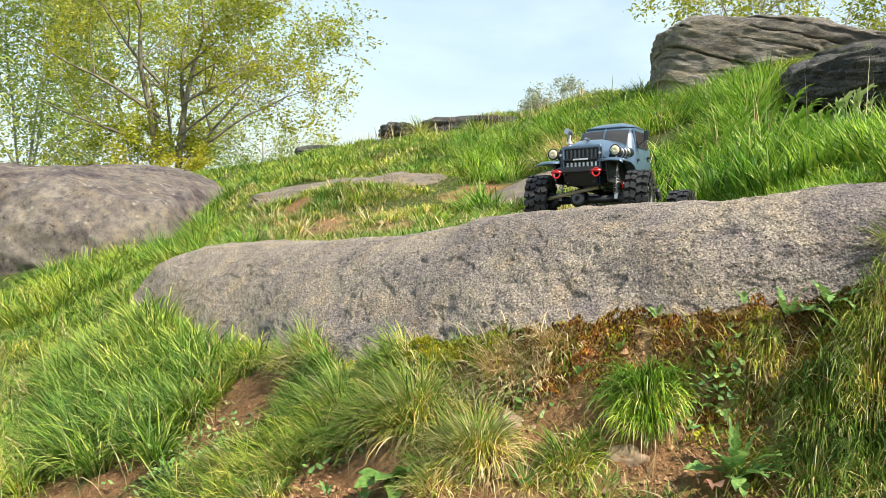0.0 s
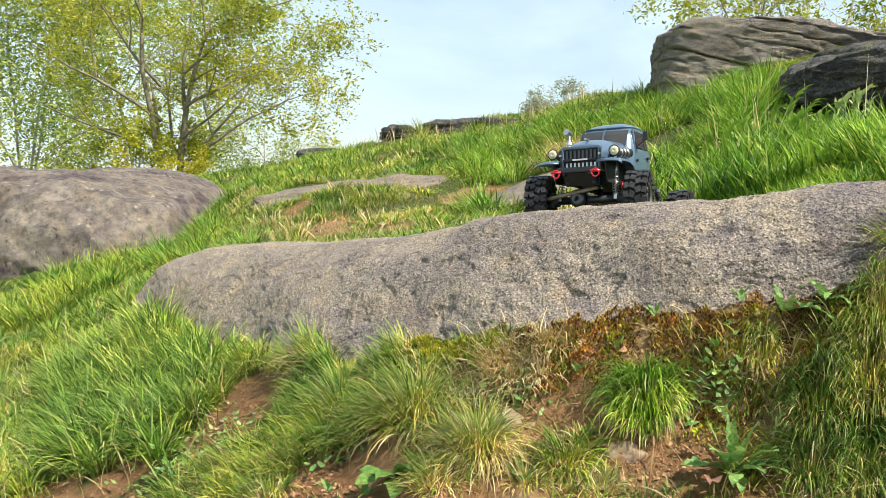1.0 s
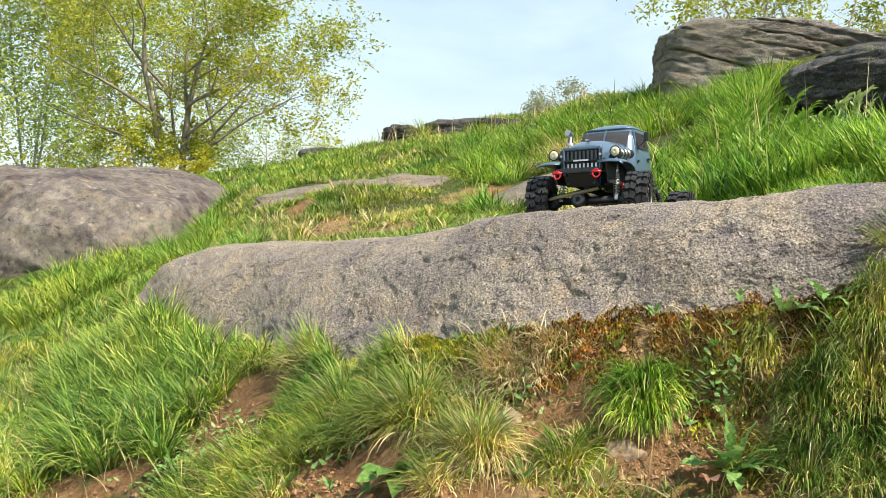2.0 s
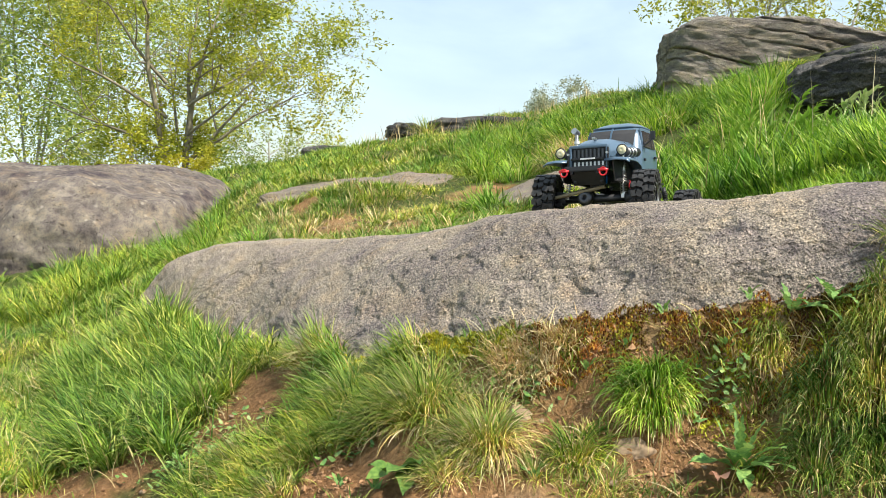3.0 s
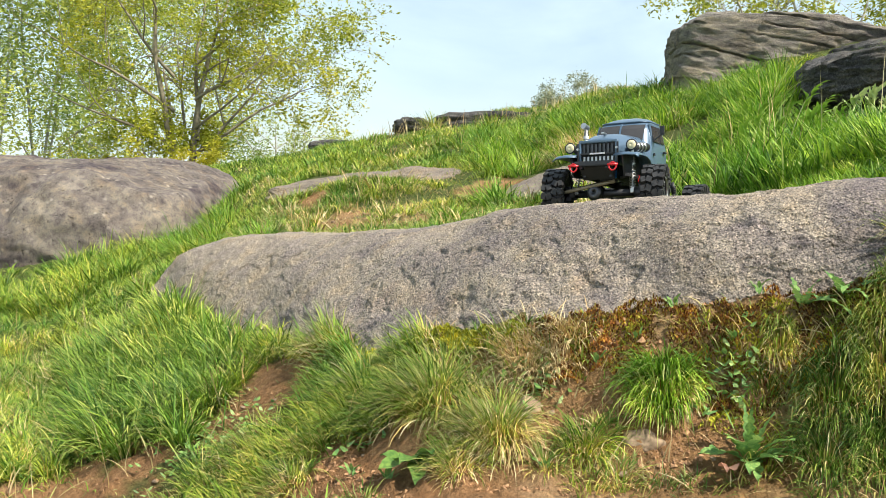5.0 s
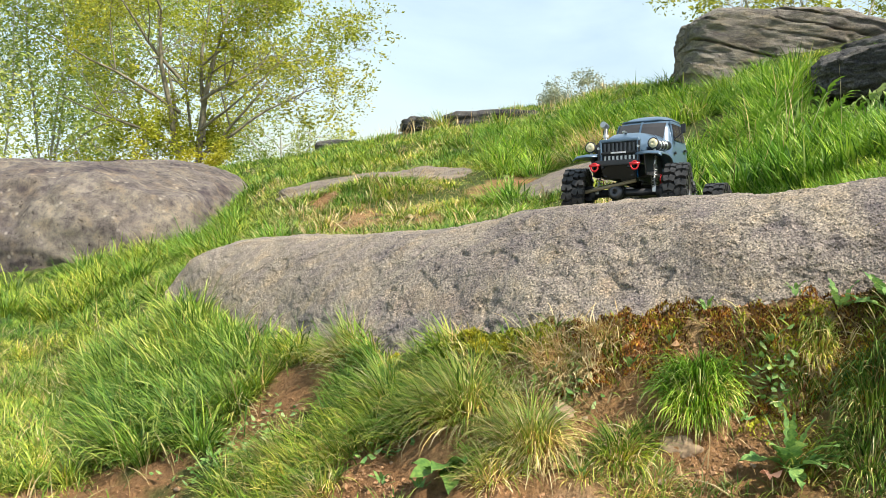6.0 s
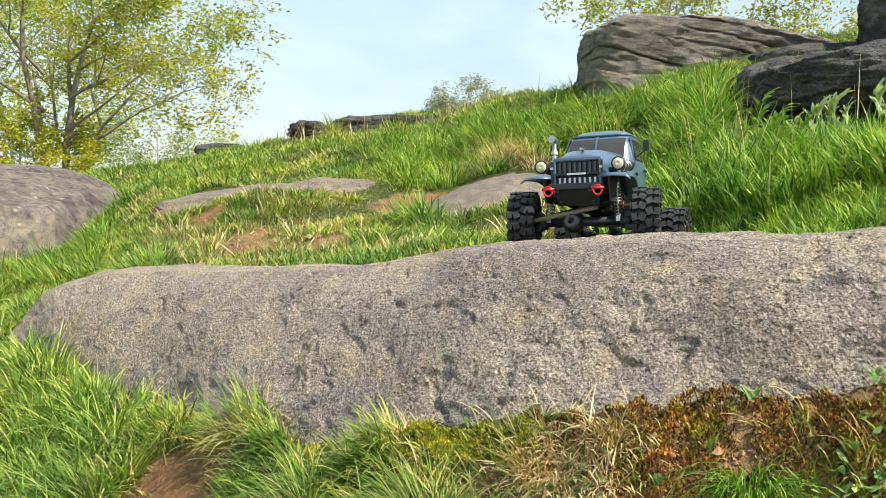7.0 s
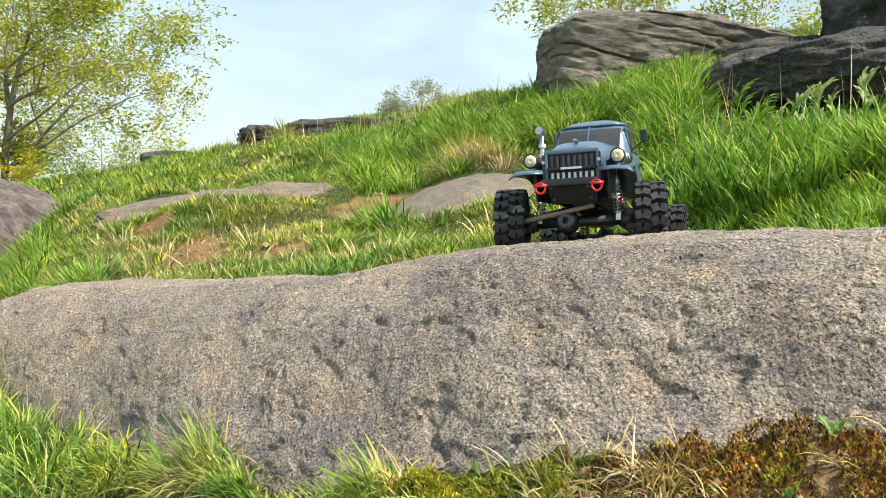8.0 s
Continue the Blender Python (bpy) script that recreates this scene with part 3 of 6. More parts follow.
def boulder(name, centre, size, mat, label, seed, turn=(0, 0, 0), power=2.6, relief=0.06, fine=0.012, strata=0.0, detail=6, freq=1.6, category="rock", cuts=(), beds=15.0, dip=0.10, crack=None):
    """A weathered block: a rounded box cut by planes (normal, distance), broken by noise, with bedding ledges where strata is given."""
    bm = bmesh.new()
    bmesh.ops.create_icosphere(bm, subdivisions=detail, radius=1.0)
    d = np.array([v.co for v in bm.verts])
    faces = np.array([[v.index for v in f.verts] for f in bm.faces])
    bm.free()
    rad = (np.abs(d) ** power).sum(1) ** (-1 / power)
    q = d * rad[:, None]
    sz = np.array(size)
    p = q * sz
    mean = sz.mean()
    for way, far in cuts:
        way = np.array(way, float) / np.linalg.norm(way)
        over = p @ way - far
        p = p - way * (np.maximum(over, 0) * 0.94)[:, None]
    if crack is not None:       # the part on one side of a slanting crack stands back
        ax, az, c0, low, deep = crack
        dist = ax * p[:, 0] + az * p[:, 2] - c0 + 0.03 * fbm(p * 3, 2, seed)
        p[:, 1] += deep * smooth01(-dist / 0.03) * smooth01((p[:, 2] - low) / 0.1) * (d[:, 1] < 0) + 0.6 * deep * np.exp(-(dist / 0.02) ** 2) * (d[:, 1] < 0) * (p[:, 2] > low)
    p = p + d * (relief * mean * fbm(q * freq + seed, 4, seed))[:, None]
    if strata:
        lay = p[:, 2] / mean + 0.02 * fbm(p / mean * 1.3, 3, seed + 3) + dip * p[:, 0] / mean
        k = lay * beds + 0.18 * fbm(p / mean * (0.5, 0.5, 2.0), 2, seed + 5)
        edge = np.abs(k - np.floor(k) - 0.5) * 2
        groove = smooth01((edge - 0.86) / 0.12) * smooth01((fbm(np.stack([p[:, 0] / mean * 1.2, p[:, 1] / mean * 1.2, np.floor(k + 0.5) * 3.7], 1), 2, seed + 6) + 0.25) / 0.4)
        step = _lattice(np.floor(k).astype(np.int64), 0 * faces[:1, 0].sum() + np.zeros(len(k), np.int64), np.zeros(len(k), np.int64), seed)
        side = np.sqrt(np.clip(1 - d[:, 2] ** 2, 0, 1))
        flat = d * (1, 1, 0.1)
        p = p + flat * (strata * mean * side * (0.32 * step - 1.9 * groove * (0.85 + 0.15 * fbm(p / mean * 3, 2, seed + 8))))[:, None]
    p = p + d * (fine * mean * fbm(q * freq * 5 + seed, 4, seed + 11))[:, None]
    me = mesh_from(name, p, faces)
    ob = add_mesh(name, me, mat)
    ob.matrix_world = pose(*centre, *turn)
    return tagged(ob, label, category)


boulder("boulder", (-2.78, 5.95, -0.35), (1.24, 1.15, 0.785), ROCK_WARM, "broad rounded brown-grey gritstone boulder in the grass", 3, (0, 1, -4), 4.2, 0.025, 0.018, detail=7, freq=1.8,
        cuts=(((0.33, -0.1, 0.94), 0.971), ((0.05, -0.72, 0.7), 1.22), ((-0.3, -0.5, 0.8), 1.186)), crack=(0.785, -0.62, -0.023, 0.41, 0.03))
boulder("rock_slab", (-0.43, 4.14, 0.285), (0.50, 0.24, 0.070), ROCK_PALE, "low flat worn stone slab sunk in the grass mound", 7, (0, -7, 8), 1.9, 0.12)
boulder("rock_slab", (0.42, 3.66, 0.232), (0.36, 0.45, 0.13), ROCK_PALE, "smooth tan stone slab sloping out of the grass", 9, (6, -14, -10), 2.4, 0.06)
boulder("layered_rock", (2.10, 5.6, 0.975), (0.74, 0.50, 0.32), ROCK_STRATA, "large layered grey-tan gritstone block on the hilltop", 12, (0, 3, -8), 9.0, 0.03, 0.020, 0.085, detail=7, beds=7.5, dip=0.16,
        cuts=(((-0.55, -0.1, 0.83), 0.62), ((-0.85, -0.55, -0.1), 0.90), ((0.22, -0.1, 0.95), 0.38), ((0.1, -0.62, 0.75), 0.53)))
boulder("dark_boulder", (2.08, 3.35, 0.755), (0.76, 0.42, 0.135), ROCK_DARK, "blackened rounded gritstone boulder above the tall grass", 15, (0, -3, -6), 3.6, 0.06, 0.03, freq=1.9, detail=6,
        cuts=(((-0.5, -0.3, -0.8), 0.50), ((-0.25, -0.1, 0.97), 0.25)))
boulder("dark_boulder", (2.16, 3.30, 0.53), (0.50, 0.32, 0.13), ROCK_DARK, "dark undercut stone beneath the blackened boulder", 17, (0, 0, -10), 3.6, 0.07, 0.03, freq=2.0)
boulder("dark_boulder", (3.06, 4.35, 1.25), (0.55, 0.5, 0.28), ROCK_DARK, "dark lichen-covered stone block on the hilltop", 19, (0, -12, 12), 4.0, 0.08, 0.03, freq=2.0,
        cuts=(((-0.7, -0.2, 0.68), 0.50),))
boulder("dark_boulder", (2.42, 4.85, 0.98), (0.33, 0.3, 0.11), ROCK_DARK, "dark ledge of rock between the hilltop blocks", 29, (0, -3, 4), 4.0, 0.06, 0.03)
boulder("ridge_rock", (-0.41, 8.0, 0.765), (0.12, 0.25, 0.065), ROCK_DARK, "small dark rock at the grassy ridge", 23, (0, 0, 30), 3.2, 0.22, 0.04, detail=5)
boulder("ridge_rock", (0.24, 8.1, 0.81), (0.44, 0.3, 0.065), ROCK_DARK, "long low dark rock along the grassy ridge", 24, (0, -2, 0), 5.0, 0.10, 0.03, detail=5)
boulder("ridge_rock", (-1.62, 11.5, 0.65), (0.30, 0.3, 0.085), ROCK_DARK, "flat dark rock at the foot of the ridge", 25, (0, 0, 0), 5.0, 0.10, detail=5)


# ---------------------------------------------------------------- grass
rng = np.random.default_rng(11)
# rocks and other things that stand in the grass: x, y, half sizes
STANDING = [(-2.66, 5.75, 1.38, 1.20), (-0.46, 4.12, 0.38, 0.20), (0.41, 3.56, 0.27, 0.36), (2.05, 5.35, 0.80, 0.65), (1.92, 3.02, 0.80, 0.58), (2.74, 4.3, 0.5, 0.45),
            (0.34, 1.97, 0.22, 0.22), (0.46, 2.22, 0.22, 0.20), (0.62, 2.2, 0.20, 0.24), (0.64, 1.90, 0.30, 0.36), (0.74, 1.82, 0.16, 0.16), (-0.33, 7.9, 0.15, 0.25), (0.28, 8.05, 0.36, 0.3)]


def free_ground(x, y, bare=0.9, margin=0.0):
    keep = ~inside(ROCK_PLAN, x, y)
    if margin:
        keep &= ~inside(ROCK_PLAN, x, y + margin * smooth01((x + 0.22) / 0.25))
    for cx, cy, a, b in STANDING:
        keep &= ((x - cx) / a) ** 2 + ((y - cy) / b) ** 2 > 1
    for cx, cy, a, b in BARE:
        inn = ((x - cx) / a) ** 2 + ((y - cy) / b) ** 2
        keep &= ~((inn < 1 + 0.5 * vnoise(np.stack([x, y, 0 * x], 1) * 30, 3)) & (rng.random(len(x)) < bare))
    return keep


def scatter(n, u0, u1, y0, y1, bare=0.9, patchy=0.35, power=1.0, margin=0.0):
    """n free places on the ground between two bearings and two distances, thinned by broad noise."""
    y = y0 * (y1 / y0) ** (rng.random(3 * n) ** power)
    x = rng.uniform(u0, u1, 3 * n) * y
    keep = free_ground(x, y, bare, margin) & (fbm(np.stack([x, y, 0 * x], 1) * 3.1, 2, 77) > -1 + patchy + 0.5 * rng.random(3 * n))
    return x[keep][:n], y[keep][:n]


def blade_mesh(name, x, y, z, length, width, heading, lean, curl, segs=4):
    n = len(x)
    d = np.stack([np.cos(heading), np.sin(heading), np.zeros(n)], 1)
    tw = heading + np.pi / 2 + rng.normal(0, 0.45, n)
    side = np.stack([np.cos(tw), np.sin(tw), rng.normal(0, 0.15, n)], 1)
    p = np.stack([x, y, z], 1)
    step = (length / segs)[:, None]
    rows, up = [], np.array([0, 0, 1.0])
    for k in range(segs + 1):
        t = k / segs
        if k < segs:
            w = (width * 0.5 * (0.75 + 0.5 * t) * (1 - t ** 2.2))[:, None]
            rows += [p - side * w, p + side * w]
        else:
            rows.append(p)
        th = (lean + curl * (t + 0.5 / segs) ** 1.4)[:, None]
        p = p + step * (np.sin(th) * d + np.cos(th) * up)
    m = 2 * segs + 1
    verts = np.stack(rows, 1).reshape(-1, 3)
    tri = []
    for k in range(segs - 1):
        a = 2 * k
        tri += [(a, a + 1, a + 3), (a, a + 3, a + 2)]
    tri.append((2 * segs - 2, 2 * segs - 1, 2 * segs))
    faces = (np.arange(n)[:, None, None] * m + np.array(tri)[None]).reshape(-1, 3)
    return mesh_from(name, verts, faces)


def tuft_arrays(cx, cy, per, radius, len0, len1, w0, w1, spread=0.9, droop=1.1, slope_pull=0.5, vary=0.22):
    """Blades in tufts: from each centre they spread outwards and droop, a little downhill."""
    n = len(cx)
    reps = rng.poisson(per, n) + 3
    idx = np.repeat(np.arange(n), reps)
    m = len(idx)
    a, r = rng.uniform(0, 2 * np.pi, m), np.sqrt(rng.random(m))
    size = rng.lognormal(0, vary, n)[idx]
    bx, by = cx[idx] + np.cos(a) * r * radius * size, cy[idx] + np.sin(a) * r * radius * size
    e = 0.03
    gx = (height(cx + e, cy, False) - height(cx - e, cy, False)) / (2 * e)
    gy = (height(cx, cy + e, False) - height(cx, cy - e, False)) / (2 * e)
    comb = rng.uniform(0, 2 * np.pi, n)
    dx = np.cos(a) + slope_pull * -gx[idx] + 0.35 * np.cos(comb[idx]) + rng.normal(0, 0.35, m)
    dy = np.sin(a) + slope_pull * -gy[idx] + 0.35 * np.sin(comb[idx]) + rng.normal(0, 0.35, m)
    ln = rng.uniform(len0, len1, m) * (0.6 + 0.4 * size) * (0.55 + 0.45 * rng.random(m))
    lean = spread * r * rng.uniform(0.4, 1.0, m) + np.abs(rng.normal(0, 0.08, m))
    curl = droop * rng.uniform(0.25, 1.3, m)
    bz = height(bx, by) - 0.004
    return bx, by, bz, ln, rng.uniform(w0, w1, m), np.arctan2(dy, dx), lean, curl


def stuff(ob, label, category="grass"):
    return tagged(ob, label, category, kind="stuff")


def grass_field(name, places, mat, label, segs=4, around=True, **kw):
    arr = tuft_arrays(*places, **kw)
    keep = free_ground(arr[0], arr[1], 0.85) if around else ~inside(ROCK_PLAN, arr[0], arr[1])
    arr = [a[keep] for a in arr]
    stuff(add_mesh(name, blade_mesh(name, *arr, segs=segs), mat), label)


grass_field("bank_turf", scatter(1300, -0.62, 0.36, 0.95, 2.7, 0.90, 0.25, margin=0.025), GRASS_FINE, "short fine turf covering the earth bank", 3, per=11, radius=0.022, len0=0.02, len1=0.045, w0=0.0014, w1=0.0026)
grass_field("bank_grass", scatter(85, -0.32, -0.01, 0.98, 1.75, 0.98, 0.5, margin=0.06), GRASS_FINE, "tufted green and straw fescue on the bank", 4, per=60, radius=0.022, len0=0.04, len1=0.09, w0=0.0014, w1=0.0026, spread=1.2, droop=1.7, slope_pull=1.3)
grass_field("bank_grass", scatter(85, -0.35, 0.0, 1.0, 1.9, 0.98, 0.45, margin=0.06), GRASS, "green grass tufts drooping down the bank", 4, per=42, radius=0.022, len0=0.045, len1=0.10, w0=0.0020, w1=0.0036, spread=1.1, droop=1.5, slope_pull=1.2)
grass_field("bank_grass", scatter(40, 0.0, 0.42, 0.98, 1.25, 0.99, 0.6, margin=0.10), GRASS_FINE, "small green tufts on the bare bank", 4, per=34, radius=0.016, len0=0.02, len1=0.05, w0=0.0014, w1=0.0026, spread=1.2, droop=1.5, slope_pull=1.3)
# blades in the darkened fescue colour, which imitates shade on the bank
grass_field("bank_grass", scatter(22, 0.42, 0.60, 0.92, 1.1, 0.99, 0.2, margin=0.08), GRASS_SHADED, "fescue coloured as in shade, hanging down the steep bank", 4, per=45, radius=0.022, len0=0.03, len1=0.06, w0=0.0012, w1=0.0022, spread=1.2, droop=2.2, slope_pull=1.6)
grass_field("meadow_grass", scatter(700, -0.66, -0.25, 1.45, 5.2, 0.97, -0.3), GRASS, "lush green meadow grass beside the rock", 3, per=58, radius=0.035, len0=0.04, len1=0.10, w0=0.0020, w1=0.0042, spread=1.2, droop=1.6, slope_pull=0.1)
grass_field("meadow_grass", scatter(330, -0.66, -0.27, 1.4, 3.4, 0.97, 0.45), GRASS_FINE, "yellowing fine grass in the meadow", 3, per=55, radius=0.03, len0=0.03, len1=0.085, w0=0.0016, w1=0.003, spread=1.2, droop=1.5, slope_pull=0.1)
grass_field("meadow_grass", scatter(260, -0.46, -0.27, 1.45, 2.5, 0.97, 0.25), GRASS_BLUE, "long bluish green grass at the end of the rock", 4, per=52, radius=0.03, len0=0.07, len1=0.16, w0=0.0022, w1=0.0046, spread=1.0, droop=1.5, slope_pull=0.1)
grass_field("meadow_grass", scatter(130, -0.66, -0.44, 1.4, 2.2, 0.97, 0.45), GRASS_BLUE, "bluish green tufts in the lower meadow", 4, per=45, radius=0.03, len0=0.05, len1=0.12, w0=0.0022, w1=0.0044, spread=1.0, droop=1.5, slope_pull=0.1)
grass_field("meadow_grass", scatter(150, -0.56, -0.27, 3.5, 4.8, 0.97, 0.5), GRASS, "long green grass at the foot of the boulder", 4, per=48, radius=0.05, len0=0.08, len1=0.19, w0=0.0035, w1=0.006, spread=1.0, droop=1.4, slope_pull=0.1)
grass_field("mound_grass", scatter(620, -0.36, 0.15, 2.35, 5.6, 0.85, 0.45), GRASS, "clumpy green grass on the mound behind the rock", 3, per=48, radius=0.04, len0=0.028, len1=0.068, w0=0.0024, w1=0.0042, spread=1.0, droop=1.4)
grass_field("mound_grass", scatter(520, -0.36, 0.15, 2.5, 5.6, 0.75, 0.3), GRASS_FINE, "yellowing short grass on the mound", 3, per=40, radius=0.05, len0=0.03, len1=0.065, w0=0.0018, w1=0.0034, spread=1.0, droop=1.2)
grass_field("tall_grass", scatter(560, 0.21, 0.66, 1.55, 3.8, 0.9, 0.2), GRASS_TALL, "long bright green grass on the slope", 4, per=30, radius=0.05, len0=0.08, len1=0.175, w0=0.004, w1=0.008, spread=0.6, droop=1.0, slope_pull=0.3)
grass_field("slope_turf", (rng.uniform(0.64, 1.25, 560), rng.uniform(1.62, 2.5, 560)), GRASS_TALL, "short green turf behind the crest of the rock", 3, False, per=30, radius=0.035, len0=0.03, len1=0.08, w0=0.0022, w1=0.0042, spread=1.0, droop=1.2)
grass_field("hill_grass", scatter(1250, -0.20, 0.62, 3.6, 11.0, 0.9, 0.3, 0.9), GRASS, "tussocky grass on the hillside", 2, per=52, radius=0.065, len0=0.035, len1=0.095, w0=0.0035, w1=0.007, spread=1.1, droop=1.4)
grass_field("hill_grass", scatter(260, 0.02, 0.34, 3.3, 6.0, 0.9, 0.4), GRASS_TALL, "long green tussocks on the hillside", 3, per=70, radius=0.07, len0=0.08, len1=0.18, w0=0.0035, w1=0.007, spread=1.0, droop=1.5)
grass_field("far_grass", scatter(1000, -0.70, -0.08, 4.8, 16.0, 0.9, 0.2), GRASS, "grass falling away towards the trees", 2, per=40, radius=0.14, len0=0.06, len1=0.14, w0=0.005, w1=0.010, spread=1.1, droop=1.4)
grass_field("mound_turf", scatter(1500, -0.7, 0.66, 2.3, 5.0, 0.95, 0.0), GRASS_FINE, "short yellowish turf around the rock", 2, per=22, radius=0.05, len0=0.02, len1=0.045, w0=0.002, w1=0.0036, spread=1.0, droop=1.2)
def all_round(n, r0, r1):
    """Places on the land outside the walk's view, on every side."""
    a, r = rng.uniform(-np.pi, np.pi, n), r0 * (r1 / r0) ** np.sqrt(rng.random(n))
    x, y = r * np.sin(a), r * np.cos(a)
    trail = np.abs(y - (0.78 - 0.50 * x - 0.10 * np.sin(2.2 * x))) / (0.22 + 0.03 * np.abs(x))
    keep = ((np.abs(a) > radians(34) + 0.25 / np.maximum(r - 0.3, 0.2)) | (r > 15)) & (trail > 1.15 + 0.5 * rng.random(n)) & (r > 0.5)
    return x[keep], y[keep]


grass_field("pasture_grass", all_round(5200, 0.5, 9.0), GRASS, "rough pasture grass on the open hillside", 2, per=10, radius=0.12, len0=0.06, len1=0.16, w0=0.009, w1=0.018, spread=1.1, droop=1.3)
grass_field("pasture_grass", all_round(3400, 6.0, 30.0), GRASS_FINE, "rough pasture grass on the open hillside", 2, per=6, radius=0.3, len0=0.10, len1=0.22, w0=0.03, w1=0.06, spread=1.1, droop=1.2)
grass_field("far_turf", scatter(1500, -1.0, 1.0, 4.4, 16.0, 0.6, 0.1), GRASS_FINE, "short turf over the land", 2, per=22, radius=0.12, len0=0.04, len1=0.09, w0=0.006, w1=0.011)
grass_field("dry_grass", (rng.uniform(0.0, 0.17, 38), rng.uniform(1.13, 1.24, 38)), GRASS_DRY,
            "matted pale dead grass on the bank", 4, per=60, radius=0.03, len0=0.02, len1=0.05, w0=0.0014, w1=0.0026, spread=1.6, droop=0.8)
grass_field("bank_grass", (rng.uniform(-0.02, 0.19, 34), rng.uniform(1.12, 1.26, 34)), GRASS_FINE, "short green blades among matted straw", 4, per=36, radius=0.018, len0=0.018, len1=0.042, w0=0.0016, w1=0.003, spread=1.2, droop=1.3)
grass_field("dry_grass", (rng.normal(0.108, 0.026, 20), rng.normal(1.205, 0.016, 20)), GRASS_DRY, "flattened mat of pale straw below the rock", 4, False, per=46, radius=0.018, len0=0.03, len1=0.065, w0=0.0014, w1=0.0024, spread=1.9, droop=1.5, slope_pull=1.4)
grass_field("dry_grass", scatter(110, -0.35, 0.62, 0.95, 1.6, 0.5, 0.4), GRASS_DRY, "dead straw-coloured blades among the tufts", 4, per=16, radius=0.03, len0=0.03, len1=0.07, w0=0.0012, w1=0.0024, spread=1.3, droop=1.0)
grass_field("dry_grass", (rng.normal(0.20, 0.05, 14), rng.normal(1.115, 0.03, 14)), GRASS_DRY, "pale root hairs and dead blades on the soil", 4, per=30, radius=0.02, len0=0.02, len1=0.05, w0=0.0012, w1=0.0022, spread=1.5, droop=0.8, slope_pull=1.5)
grass_field("dry_grass", scatter(130, -0.22, 0.0, 2.8, 4.2, 0.2, 0.3), GRASS_DRY, "trodden straw-coloured grass on the mound", 3, per=44, radius=0.06, len0=0.025, len1=0.06, w0=0.0016, w1=0.0028, spread=1.5, droop=0.9)
grass_field("dry_grass", scatter(170, -0.62, -0.25, 1.5, 3.2, 0.4, 0.4), GRASS_DRY, "old straw-coloured blades in the meadow grass", 4, per=14, radius=0.05, len0=0.05, len1=0.11, w0=0.0018, w1=0.003, spread=1.1, droop=1.1)
grass_field("dry_grass", (rng.normal(0.62, 0.11, 26), rng.normal(4.15, 0.14, 26)), GRASS_DRY, "brown dead grass hanging above the tan slab", 3, per=55, radius=0.06, len0=0.07, len1=0.16, w0=0.003, w1=0.005, spread=1.0, droop=1.2, slope_pull=2.0)
grass_field("dry_grass", scatter(150, -0.25, 0.5, 2.6, 9.0, 0.5, 0.5), GRASS_DRY, "dry straw patches on the hillside", 3, per=30, radius=0.09, len0=0.04, len1=0.10, w0=0.004, w1=0.006, spread=1.2, droop=0.9)


# tussocks that stand out one by one
def grass_tuft(x, y, count, len0, len1, radius, mat, label, droop=1.75, w=0.003, pull=1.3, straw=0):
    arr = tuft_arrays(np.array([x]), np.array([y]), count, radius, len0, len1, 0.5 * w, w, 1.05, droop, pull, 0.04)
    base = Vector((x, y, float(height(x, y)[0])))
    arr = [arr[0] - base.x, arr[1] - base.y, arr[2] - base.z, *arr[3:]]
    root = new("grass_tuft")
    root.location = base
    tagged(root, label, "grass tuft", "grass tussocks")
    add_mesh("blade_clump", blade_mesh("blade_clump", *arr, segs=5), mat, root)
    if straw:
        old = tuft_arrays(np.array([x]), np.array([y - 0.3 * radius]), straw, radius, len0 * 0.6, len1 * 0.8, 0.6 * w, w, 1.4, 1.8, 1.6, 0.04)
        old = [old[0] - base.x, old[1] - base.y, old[2] - base.z, *old[3:]]
        add_mesh("straw_skirt", blade_mesh("straw_skirt", *old, segs=5), GRASS_DRY, root, "dead straw-coloured blades")


grass_tuft(0.262, 1.108, 1000, 0.048, 0.100, 0.034, GRASS_TALL, "dense arching green tussock on bare soil", 2.2, 0.0021, 1.2, 170)
grass_tuft(0.038, 1.088, 950, 0.055, 0.12, 0.038, GRASS_FINE, "pale yellow-green fescue tussock with a straw-coloured skirt", 1.7, 0.0018, 1.3, 800)
grass_tuft(-0.043, 1.19, 700, 0.07, 0.135, 0.034, GRASS_FINE, "long-bladed yellow-green tussock leaning downhill", 1.7, 0.0020, 1.6, 180)
grass_tuft(-0.115, 1.235, 620, 0.06, 0.115, 0.034, GRASS_BLUE, "arching green tussock beside bare soil", 1.8, 0.0020, 1.6, 110)
grass_tuft(-0.166, 1.345, 680, 0.07, 0.135, 0.038, GRASS_BLUE, "arching green tussock over a soil hollow", 1.9, 0.0022, 1.5, 130)
grass_tuft(-0.27, 1.65, 380, 0.06, 0.12, 0.040, GRASS_FINE, "yellowish fescue tussock with straw at its base", 1.6, 0.0028, 1.2, 200)
grass_tuft(-0.36, 1.42, 460, 0.05, 0.10, 0.045, GRASS_FINE, "soft green fescue tussock hanging over bare earth", 1.6, 0.0026, 1.5, 120)
grass_tuft(-0.52, 1.72, 420, 0.07, 0.15, 0.045, GRASS_BLUE, "bluish green tussock on the lower bank", 1.5, 0.0034, 1.0, 60)
grass_tuft(0.155, 1.06, 480, 0.035, 0.070, 0.028, GRASS, "small green tussock with a straw-coloured skirt", 1.6, 0.0022, 1.2, 260)
grass_tuft(0.10, 1.03, 200, 0.03, 0.05, 0.022, GRASS_FINE, "small green tussock on bare soil", 1.7, 0.002, 1.2, 90)
